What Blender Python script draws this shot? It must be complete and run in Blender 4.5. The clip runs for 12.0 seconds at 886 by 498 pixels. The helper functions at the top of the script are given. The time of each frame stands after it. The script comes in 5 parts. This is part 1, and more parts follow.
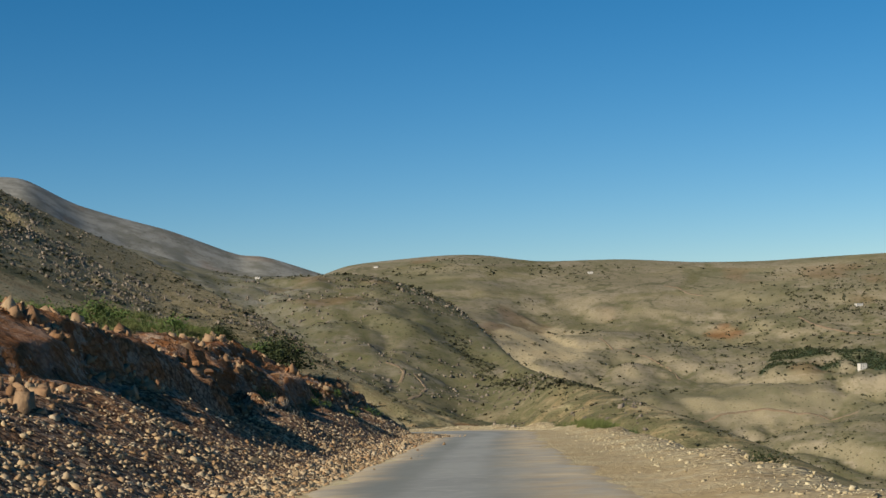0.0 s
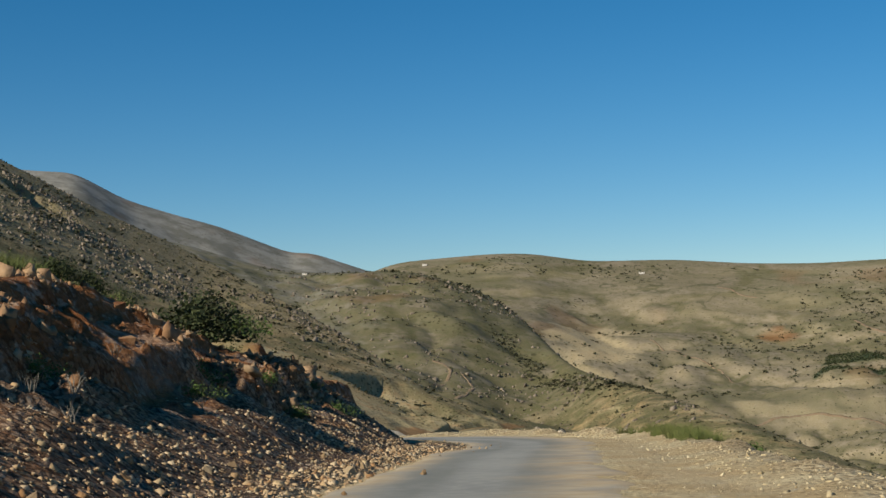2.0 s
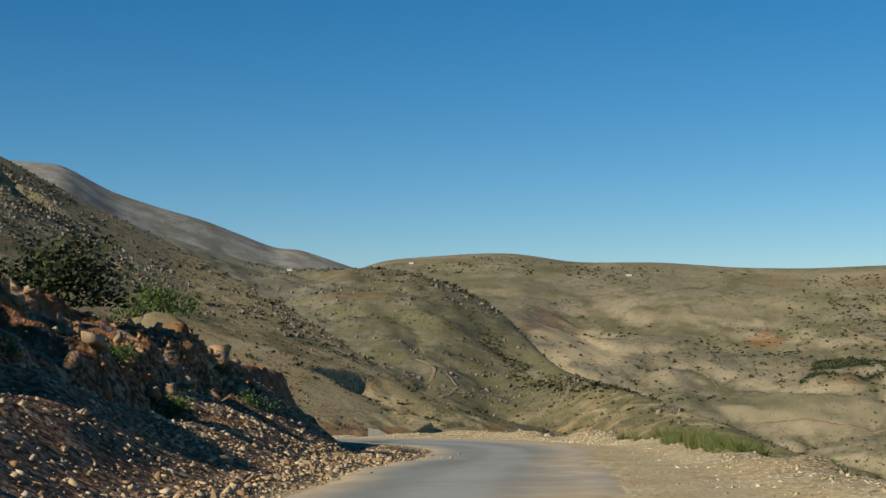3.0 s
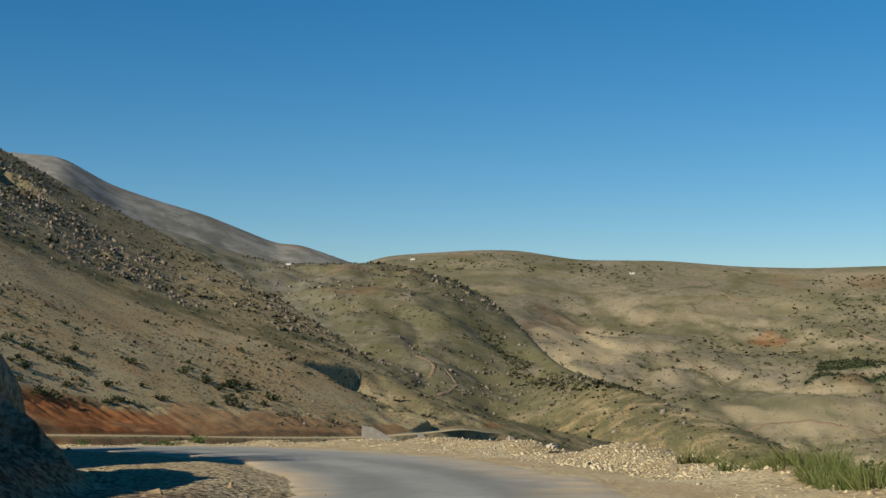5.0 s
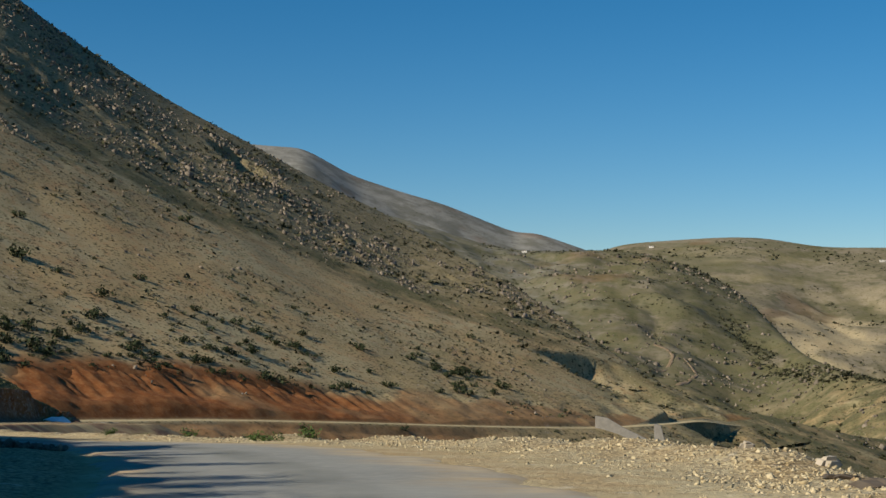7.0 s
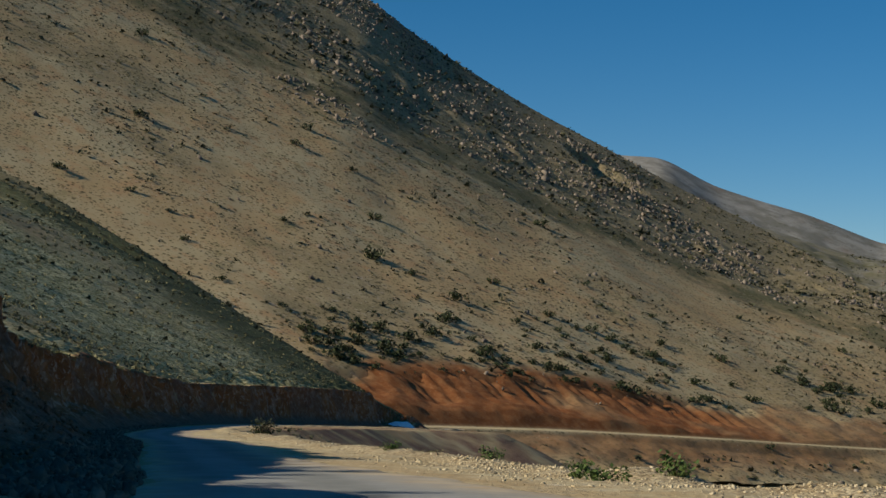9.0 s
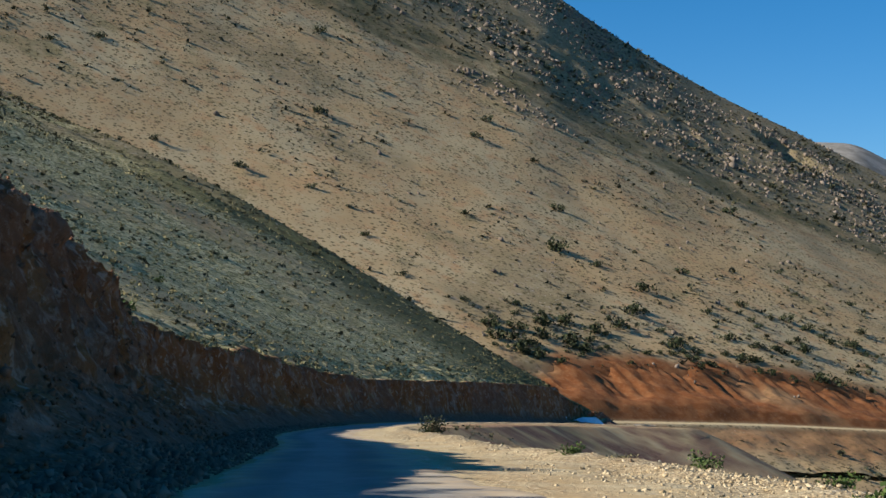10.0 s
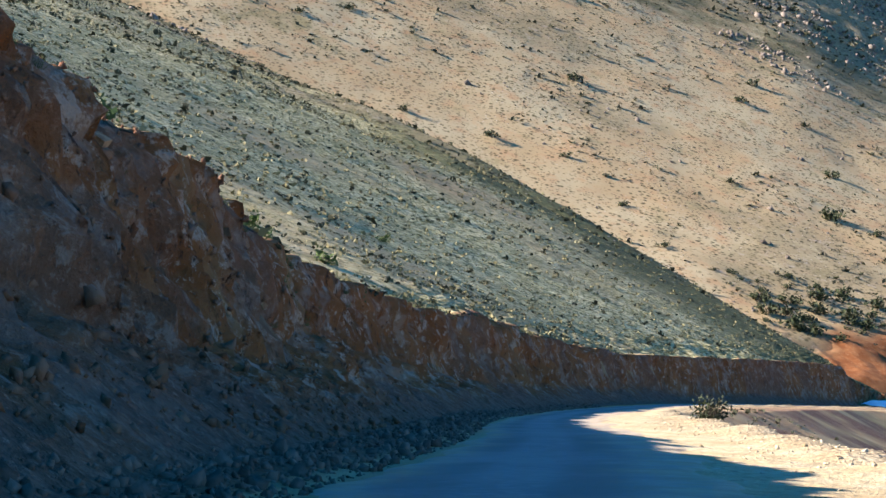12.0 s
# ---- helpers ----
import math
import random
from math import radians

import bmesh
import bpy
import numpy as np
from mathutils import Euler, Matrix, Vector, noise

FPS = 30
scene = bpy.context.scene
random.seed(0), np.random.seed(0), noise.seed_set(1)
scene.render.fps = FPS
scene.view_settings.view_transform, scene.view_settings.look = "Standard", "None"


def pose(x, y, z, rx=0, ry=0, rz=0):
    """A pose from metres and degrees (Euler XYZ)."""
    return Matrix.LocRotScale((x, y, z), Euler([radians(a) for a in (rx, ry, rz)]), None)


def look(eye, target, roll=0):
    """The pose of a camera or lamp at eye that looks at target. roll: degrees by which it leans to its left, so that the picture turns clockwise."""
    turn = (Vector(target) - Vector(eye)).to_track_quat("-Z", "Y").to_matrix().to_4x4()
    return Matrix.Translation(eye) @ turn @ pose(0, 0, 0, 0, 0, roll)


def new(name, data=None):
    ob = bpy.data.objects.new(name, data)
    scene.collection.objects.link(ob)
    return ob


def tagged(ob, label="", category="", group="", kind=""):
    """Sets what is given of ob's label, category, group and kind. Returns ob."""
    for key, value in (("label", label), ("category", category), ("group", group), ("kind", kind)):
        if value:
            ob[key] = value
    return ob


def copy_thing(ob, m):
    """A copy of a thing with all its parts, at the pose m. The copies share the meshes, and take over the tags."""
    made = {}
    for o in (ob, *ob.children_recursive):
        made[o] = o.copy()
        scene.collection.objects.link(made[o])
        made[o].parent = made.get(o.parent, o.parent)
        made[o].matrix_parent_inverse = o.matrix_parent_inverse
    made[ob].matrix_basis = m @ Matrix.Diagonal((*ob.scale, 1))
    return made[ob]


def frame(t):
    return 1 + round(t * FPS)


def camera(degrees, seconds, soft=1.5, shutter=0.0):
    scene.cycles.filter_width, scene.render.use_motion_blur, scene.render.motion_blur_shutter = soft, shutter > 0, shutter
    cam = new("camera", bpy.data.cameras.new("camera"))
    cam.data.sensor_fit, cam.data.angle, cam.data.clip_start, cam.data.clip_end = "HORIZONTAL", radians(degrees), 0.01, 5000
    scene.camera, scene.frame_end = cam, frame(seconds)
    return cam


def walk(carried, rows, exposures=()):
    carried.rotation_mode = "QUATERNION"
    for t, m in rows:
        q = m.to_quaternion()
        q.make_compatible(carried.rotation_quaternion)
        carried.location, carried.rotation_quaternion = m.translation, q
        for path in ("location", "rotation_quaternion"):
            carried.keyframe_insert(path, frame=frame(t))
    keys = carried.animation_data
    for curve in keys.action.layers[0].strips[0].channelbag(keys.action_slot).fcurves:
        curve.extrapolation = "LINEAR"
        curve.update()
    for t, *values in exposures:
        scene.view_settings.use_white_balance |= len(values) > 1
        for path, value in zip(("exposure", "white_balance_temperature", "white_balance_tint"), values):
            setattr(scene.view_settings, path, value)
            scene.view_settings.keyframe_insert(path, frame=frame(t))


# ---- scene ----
EXPO = 0.27
cam = camera(32.96, 12.0)
PATH = [
    (0.0, pose(-0.000, -0.000, 0.000, 93.411, 2.237, 0.134)),
    (0.5, pose(0.444, 7.544, -0.391, 93.274, 1.685, 0.677)),
    (1.0, pose(0.799, 15.132, -0.784, 93.246, 0.841, 1.216)),
    (1.5, pose(1.102, 22.787, -1.188, 93.164, 1.204, 1.738)),
    (2.0, pose(1.344, 30.219, -1.545, 93.464, 1.548, 2.019)),
    (2.5, pose(1.544, 37.708, -1.929, 93.156, 0.629, 1.913)),
    (3.0, pose(1.789, 45.179, -2.347, 93.427, 0.499, 1.479)),
    (3.5, pose(2.063, 53.008, -2.738, 93.436, 0.389, 1.190)),
    (4.0, pose(2.366, 61.138, -3.106, 93.400, 0.189, 1.053)),
    (4.5, pose(2.694, 69.221, -3.476, 93.356, 0.010, 1.146)),
    (5.0, pose(3.045, 76.909, -3.870, 93.340, -0.038, 1.546)),
    (5.5, pose(3.417, 84.143, -4.292, 93.402, 0.343, 2.283)),
    (6.0, pose(3.827, 91.164, -4.753, 93.034, -0.203, 3.895)),
    (6.5, pose(4.110, 98.069, -5.090, 93.043, -0.187, 7.198)),
    (7.0, pose(3.687, 105.033, -5.436, 92.916, -0.299, 10.656)),
    (7.5, pose(2.475, 112.156, -5.806, 92.946, -0.511, 14.063)),
    (8.0, pose(0.517, 119.402, -6.200, 93.035, -0.935, 17.423)),
    (8.5, pose(-1.917, 126.551, -6.608, 93.121, -1.343, 20.797)),
    (9.0, pose(-4.560, 133.385, -7.025, 93.144, -1.507, 24.252)),
    (9.5, pose(-7.367, 139.866, -7.447, 92.958, -1.225, 27.812)),
    (10.0, pose(-10.526, 146.264, -7.837, 92.863, -0.561, 31.369)),
    (10.5, pose(-14.069, 152.514, -8.282, 92.638, -0.217, 34.554)),
    (11.0, pose(-18.117, 158.909, -8.757, 92.271, -0.320, 37.266)),
    (11.5, pose(-22.228, 164.767, -9.239, 92.205, -0.171, 39.625)),
    (12.0, pose(-26.574, 170.606, -9.718, 92.054, -0.417, 41.291)),
]
walk(cam, PATH, [(0.0, EXPO, 6500, 10), (7.2, EXPO, 6500, 10), (9.0, EXPO - 0.14, 6500, 12), (9.5, EXPO + 0.06, 6400, 14), (10.0, EXPO + 0.48, 6200, 16), (10.5, EXPO + 0.86, 6080, 19), (11.0, EXPO + 1.18, 6030, 21), (12.0, EXPO + 1.58, 6050, 22)])

# ---- sky and sun ----
SUN = Vector((-0.64, -0.57, 0.495)).normalized()
world = bpy.data.worlds.new("world")
scene.world = world
world.use_nodes = True
wt = world.node_tree
sky = wt.nodes.new("ShaderNodeTexSky")
sky.sky_type, sky.sun_disc = "NISHITA", False
sky.sun_elevation = math.asin(SUN.z)
sky.sun_rotation = math.atan2(SUN.x, SUN.y)
sky.altitude, sky.air_density, sky.dust_density, sky.ozone_density = 1600, 1.0, 0.25, 4.0
rich = wt.nodes.new("ShaderNodeHueSaturation")
rich.inputs["Saturation"].default_value = 1.33
rich.inputs["Hue"].default_value = 0.4935
wt.links.new(sky.outputs[0], rich.inputs["Color"])
wt.links.new(rich.outputs[0], wt.nodes["Background"].inputs[0])
wt.nodes["Background"].inputs[1].default_value = 0.069
sun = new("sun", bpy.data.lights.new("sun", "SUN"))
sun.data.energy, sun.data.angle, sun.data.color = 5.0, radians(0.5), (1.0, 0.89, 0.72)
sun.matrix_world = look((0, 0, 400), Vector((0, 0, 400)) - SUN)


# ---- numbers for the land ----
def hashed(ix, iy, seed):
    v = np.sin(ix * 127.1 + iy * 311.7 + seed * 74.7) * 43758.5453
    return v - np.floor(v)


def value_noise(x, y, seed=0):
    ix, iy = np.floor(x), np.floor(y)
    fx, fy = x - ix, y - iy
    fx, fy = fx * fx * fx * (fx * (fx * 6 - 15) + 10), fy * fy * fy * (fy * (fy * 6 - 15) + 10)
    a, b = hashed(ix, iy, seed), hashed(ix + 1, iy, seed)
    c, d = hashed(ix, iy + 1, seed), hashed(ix + 1, iy + 1, seed)
    return (a + (b - a) * fx) * (1 - fy) + (c + (d - c) * fx) * fy - 0.5


def fbm(x, y, size, octaves=4, seed=0, gain=0.5):
    """Noise of about -0.5 to 0.5 whose widest waves are of that size in metres."""
    out, amp = 0.0, 1.0
    u, v = x / size, y / size
    for k in range(octaves):
        out = out + amp * value_noise(u, v, seed + k)
        u, v = 1.62 * u - 1.18 * v + 3.7, 1.18 * u + 1.62 * v - 5.1
        amp *= gain
    return out


def blocks(x, y, size, seed):
    """Broken, stepped relief like jointed rock."""
    w = fbm(x, y, size * 2, 3, seed) * 2.2
    a = value_noise(np.floor(x / size + w), np.floor(y / size - w), seed + 5)
    c = value_noise(np.floor(x / size * 2.3 - w), np.floor(y / size * 2.3 + w), seed + 7)
    return a * 0.7 + c * 0.4


def ramp(x, a, b):
    t = np.clip((x - a) / (b - a), 0, 1)
    return t * t * (3 - 2 * t)


def softmax(a, b, k):
    h = np.clip(0.5 + 0.5 * (a - b) / k, 0, 1)
    return b + (a - b) * h + k * h * (1 - h)


# The road's centre line as the car drives it, and on round the spur.
WAY = [(-1, -70, 2.6), (-0.3, -30, 0.3), (0, 0, -1.28), (0.8, 15.1, -2.06), (1.34, 30.2, -2.83), (1.79, 45.2, -3.62),
       (2.37, 61.1, -4.4), (3.05, 76.9, -5.15), (3.83, 91.2, -6.03), (3.69, 105, -6.72), (0.52, 119.4, -7.48),
       (-4.56, 133.4, -8.31), (-10.5, 146.3, -9.12), (-18.1, 158.9, -10.04), (-26.6, 170.6, -11.0), (-49, 202.3, -13.4),
       (-76.4, 238.2, -16.2), (-105.6, 288.5, -19.5), (-130, 344, -23), (-141.5, 401, -26.5), (-149, 453, -30), (-166, 505, -33), (-192, 546, -35.8), (-198, 560, -36.8)]


def spline(way, step):
    w = np.array(way, float)
    d = np.r_[0, np.cumsum(np.linalg.norm(np.diff(w[:, :2], axis=0), axis=1))]
    m = np.gradient(w, d, axis=0)
    s = np.arange(0, d[-1], step)
    i = np.clip(np.searchsorted(d, s, side="right") - 1, 0, len(d) - 2)
    h = (d[i + 1] - d[i])[:, None]
    u = (s - d[i])[:, None] / h
    p = (2 * u**3 - 3 * u**2 + 1) * w[i] + (u**3 - 2 * u**2 + u) * h * m[i] + (3 * u**2 - 2 * u**3) * w[i + 1] + (u**3 - u**2) * h * m[i + 1]
    t = np.gradient(p[:, :2], axis=0)
    t /= np.linalg.norm(t, axis=1)[:, None]
    return s, p, np.stack([t[:, 1], -t[:, 0]], 1)


ROAD_S, ROAD_P, ROAD_N = spline(WAY, 0.5)
ROAD_S = ROAD_S - 70.0
FAR_WAY = [(-215, 535, -35.5), (-203, 563, -37), (-178, 615, -39.5), (-150, 668, -43), (-93, 777, -51), (-60, 832, -54.5), (-32, 905, -57), (-6, 968, -58.4), (12, 1012, -61.5), (30, 1050, -65)]
FAR_S, FAR_P, FAR_N = spline(FAR_WAY, 0.5)


def along(x, y, s, p, n):
    """Distance along a way and across it (to the right) for arrays of places, and the way's height there."""
    out_s, out_d, out_z = np.empty(x.size), np.empty(x.size), np.empty(x.size)
    fx, fy = x.ravel(), y.ravel()
    for k in range(0, x.size, 20000):
        ax, ay = fx[k:k + 20000, None], fy[k:k + 20000, None]
        i = np.argmin((ax - p[None, :, 0])**2 + (ay - p[None, :, 1])**2, 1)
        dx, dy = fx[k:k + 20000] - p[i, 0], fy[k:k + 20000] - p[i, 1]
        across = dx * n[i, 0] + dy * n[i, 1]
        ahead = -dx * n[i, 1] + dy * n[i, 0]
        out_s[k:k + 20000], out_d[k:k + 20000], out_z[k:k + 20000] = s[i] + ahead, across, p[i, 2]
        far = np.hypot(dx, dy) > np.abs(across) + 3
        out_d[k:k + 20000] = np.where(far, np.hypot(dx, dy) * np.where(across < 0, -1, 1), across)
    return out_s.reshape(x.shape), out_d.reshape(x.shape), out_z.reshape(x.shape)


def table(rows, soft=0.0):
    """A curve through the rows, rounded off over about soft."""
    a = np.array(rows, float)
    if not soft:
        return lambda x: np.interp(x, a[:, 0], a[:, 1])
    g = np.arange(a[0, 0], a[-1, 0], soft / 6)
    w = np.exp(-0.5 * (np.arange(-18, 19) / 6.0)**2)
    v = np.interp(g, a[:, 0], a[:, 1])
    v = np.convolve(np.pad(v, 18, mode="edge"), w / w.sum(), mode="valid")
    return lambda x: np.interp(x, g, v)


# Along the road: edges of the asphalt, of the sandy verge, and the height of the cut on the hill's side.
EDGE_L = table([(-70, -3.7), (60, -3.8), (100, -4.4), (125, -4.0), (170, -3.7), (540, -3.7)], 3)
EDGE_R = table([(-70, 1.9), (60, 1.6), (100, 1.4), (115, 2.6), (135, 4.0), (155, 4.4), (170, 2.6), (185, 2.0), (200, 2.0), (540, 2.2)], 4)
VERGE = table([(-70, 4.6), (25, 4.7), (45, 5.7), (70, 5.6), (90, 5.9), (105, 6.4), (115, 7.6), (125, 10), (134, 11.8), (147, 13), (155, 13), (165, 11.5), (172, 10.2), (184, 9.6), (195, 9.2), (203, 8), (210, 6.4), (230, 7), (245, 7.3), (258, 8.4), (272, 8.4), (285, 6.2), (300, 5), (540, 4.5)], 3)
# Crest of the bank or cut on the hill's side, above the road.
CUT = table([(-70, 4.4), (45, 4.4), (62, 5.0), (75, 5.0), (84, 4.2), (92, 3.0), (97, 2.6), (102, 2.9), (106, 3.3), (110, 3.2), (114, 2.0), (118, 0.35), (160, 0.35), (168, 1.2), (176, 5.0), (186, 8.4), (196, 8.9), (204, 8.6), (210, 8.4), (217, 8.2), (224, 8.2), (233, 7.7), (255, 7.6), (300, 7.1), (350, 6.6), (375, 6.4), (430, 7.2), (466, 7.6), (478, 6.5), (490, 4), (510, 2), (530, 1)], 3)
# Where the talus begins and where the steep face begins, out from the centre line.
FOOT = table([(-70, 5.4), (100, 5.4), (170, 5.0), (190, 5.4), (215, 6.6), (230, 6.9), (300, 6.0), (540, 5.2)], 4)
FACE_OUT = table([(-70, 12.5), (150, 12.5), (176, 9.5), (192, 9.2), (204, 9.6), (212, 10.3), (222, 9.8), (229, 10.2), (232, 11.2), (250, 11.2), (300, 9.6), (400, 7.5), (540, 7)], 2)
BANK_FOOT = table([(-70, 5.4), (80, 5.4), (90, 5.8), (97, 7.0), (104, 7.6), (110, 8.6), (116, 10.5), (540, 10.5)], 2)
INNER = table([(-70, 0), (104, 0), (112, 4.2), (120, 5.8), (130, 6.4), (140, 6.8), (160, 7.1), (172, 7.7), (182, 8.8), (196, 9.4), (200, 0), (540, 0)], 4)

# Rings of hills: angle to the left of +y about CENTRE, and height.
CENTRE = (0.0, 60.0)
RIDGE_NEAR = table([(-40, -190), (-17, -150), (-8, -105), (-1, -74), (1.5, -60), (2.75, -44), (4.9, -12), (6.6, 13), (7.9, 32), (8.9, 44), (11.6, 80), (14.7, 114), (17.8, 152), (20.2, 179), (22.2, 207), (24.3, 235), (25.8, 263), (32, 340), (45, 480), (62, 560), (90, 500)], 0.7)
RIM = table([(-40, 1300), (-17, 1300), (-8, 1137), (-4, 1039), (-1, 1000), (1.5, 985), (3, 1005), (5, 1058), (8.9, 1197), (11.6, 1300), (90, 1300)], 0.5)
RIDGE_MID = table([(-40, -330), (-16.5, -235), (-13, -178), (-8.9, -118), (-5.7, -78), (-2.8, -46), (-1.35, 17), (0, 56), (1.5, 78), (3, 93), (5, 95), (8, 96), (12, 140), (20, 200), (40, 260)], 0.6)
MID_AWAY = table([(-40, 800), (-16, 950), (-9, 1150), (-5.7, 1350), (-2.8, 1600), (-1.35, 2000), (0, 2150), (8, 2300), (40, 2300)], 0.8)
RIDGE_FAR = table([(-40, 160), (-16.8, 151), (-14.3, 149), (-12.2, 146), (-9.7, 151), (-6.9, 166), (-3.6, 168), (-1.4, 191), (0.1, 192), (2.3, 184), (3.9, 177), (4.7, 156), (6, 130), (12, 130), (40, 130)], 0.5)
RIDGE_PEAK = table([(-40, 60), (0, 120), (3.5, 180), (4.7, 215), (7.1, 283), (7.7, 276), (10.5, 367), (12.2, 406), (14, 453), (15.85, 537), (17, 540), (20, 560), (30, 640), (50, 600)], 0.35)


def land(x, y):
    """The height of the ground before the road was cut into it."""
    az = np.degrees(np.arctan2(-(x - CENTRE[0]), y - CENTRE[1]))
    r = np.hypot(x - CENTRE[0], y - CENTRE[1])
    front = ramp(-np.abs(az - 15), -110, -75)
    plane = -181 - 0.368 * x + 0.124 * y
    a = np.radians(az)
    reach = RIM(az)
    rim = -181 + 0.368 * reach * np.sin(a) + 0.124 * (60 + reach * np.cos(a))
    top = RIDGE_NEAR(az) * reach / 1300
    main = plane + (top - rim) * ramp(r, 0.37 * reach, reach)
    main = np.where(r > reach, top - 0.42 * (r - reach), main)
    main = main + fbm(x, y, 120, 6, 3) * 3.6 * ramp(r, 250, 600) * (1 - 0.6 * ramp(r, 1100, 1300))
    band = y - (1111 + 0.58 * (x + 121))
    crag = ramp(band, -8, 25) * (1 - ramp(band, 90, 190)) * ramp(az, 5, 9) * (r < 1330)
    main = main + crag * (blocks(x, y, 17, 43) * 2.2 * ramp(fbm(x, y, 70, 3, 44), -0.12, 0.15) + blocks(x, y, 6, 45) * 1.2)
    ct, cu = (x + 362) * 0.8 + (y - 1150) * 0.6, (x + 362) * 0.6 - (y - 1150) * 0.8
    main = main - 13 * ramp(ct, 0, 6) * (1 - ramp(ct, 14, 60)) * (1 - ramp(np.abs(cu) + fbm(x, y, 20, 3, 46) * 20, 18, 34))
    spur_y = 432 + np.clip(0.19 * (-x - 150), -40, 38)
    over = softmax(y - spur_y - 26, 0 * y, 46.0)
    spur = -12.3 - 0.4162 * x - 0.1647 * y - 0.46 * over
    spur = spur + fbm(x, y, 50, 4, 9) * 2.0 + 3.9 * ramp(-np.abs(y - spur_y + 10), -42, -8) * ramp(x, -340, -280)
    rm = MID_AWAY(az)
    top = (RIDGE_MID(az) + 3) * rm / 2100 - 3
    away = r - rm
    mid = top + 12 - 0.275 * np.sqrt(away**2 + 70**2) + 7.2 - 0.075 * away + (fbm(x, y, 260, 5, 21) * 20 - 9 * (1 - 2 * np.abs(fbm(x, y, 170, 4, 23)))**3 + fbm(x, y, 45, 4, 24) * 6 + blocks(x, y, 26, 25) * 1.6) * ramp(np.abs(r - rm), 0, 200)
    floor = -285 + 0 * r
    base = -275 + 110 * ramp(az, -6, 1)
    far = np.where(r < 3400, base + (RIDGE_FAR(az) - base) * np.clip((r - 1950) / 1450, 0, 1)**0.85, RIDGE_FAR(az) - 0.1 * (r - 3400))
    gully = 1 - 2 * np.abs(fbm(x, y, 380, 5, 35))
    far = far - 26 * gully**3 * ramp(r, 1900, 2300) * ramp(-r, -3400, -2200)
    far = far + (fbm(x, y, 420, 5, 33, 0.42) * 44 + fbm(x, y, 130, 4, 34) * 7 + fbm(x, y, 60, 5, 36, 0.6) * 3 - 2.5 * (1 - 2 * np.abs(fbm(x, y, 130, 3, 37)))**4) * ramp(np.abs(r - 3400), 0, 500) * ramp(r, 1500, 2100)
    peak = RIDGE_PEAK(az) - 0.32 * (np.sqrt((r - 4650)**2 + 80**2) - 80) + fbm(x, y, 500, 5, 41) * 60 * ramp(np.abs(r - 4650), 0, 500)
    h = softmax(main, spur, 3.0)
    h = softmax(softmax(h, mid, 8.0), softmax(far, peak, 20.0), 8.0)
    h = np.maximum(h, floor)
    return h * front + (1 - front) * (-60 + 0.10 * np.minimum(r, 2500) * np.sin(np.radians(az) * 0.5) + fbm(x, y, 300, 4, 5) * 60)


def near_land(s, d, zr, x, y):
    """The ground near the road, in the road's own terms: bank and hill to its left, fall to its right."""
    cut = CUT(s)
    out = -d
    on_bank = ramp(cut, 1.0, 3.0)
    rise = 0.15 * np.clip(out - 4.0, 0, 1.4) + (0.48 + 0.42 * ramp(s, 84, 97)) * np.clip(out - BANK_FOOT(s), 0, None)
    ledge = out + 3.0 * fbm(s, s * 0 + 7, 15, 4, 55) + 0.7 * fbm(x, y, 2.5, 3, 57)
    rise = rise + ramp(s, 20, 40) * on_bank * (0.85 * ramp(ledge, 9.5, 10.2) - 0.3 * ramp(ledge, 8.2, 9.5) + 0.6 * ramp(ledge, 12.3, 12.9))
    slope = ramp(out, 5.6, 7.5) * (1 - ramp(out, 13.5, 16))
    rise = rise + on_bank * slope * (fbm(x, y, 13, 3, 51) * (0.4 + 0.5 * ramp(out, 7, 10)) + fbm(x, y, 3.5, 4, 54) * 0.4)
    rise = rise + on_bank * ramp(out, 7.4, 9.0) * (1 - ramp(out, 13, 14.5)) * ramp(s, 30, 55) * (blocks(x, y, 2.6, 53) * 0.75 + blocks(x, y, 1.1, 63) * 0.35)
    crest = cut + (0.24 * np.clip(out - 13.4, 0, 5) + 0.04 * np.clip(out - 18, 0, 200)) * ramp(cut, 0.6, 2) + 0.8 * fbm(s, s * 0 + 3, 7, 4, 52) * on_bank
    left = zr - softmax(-rise, -crest, 0.5)
    # the high bank set back from the road on the inside of the bend
    inner = INNER(s)
    wall = (inner + fbm(x, y, 6, 4, 60) * 1.8 * ramp(inner, 1, 3)) * ramp(out, 10.6, 14.0)
    left = np.maximum(left, zr + wall)
    verge = VERGE(s)
    right = zr - 0.02 * (d - 2) + 0.18 * ramp(d, verge - 2.5, verge - 1.0) * (1 - ramp(d, verge - 0.3, verge + 0.8)) - 0.5 * np.clip(d - verge, 0, None)
    right = right + fbm(x, y, 4, 4, 61) * 0.4 * ramp(d, EDGE_R(s) + 1.0, verge)
    return np.where(d < 0, left, right)


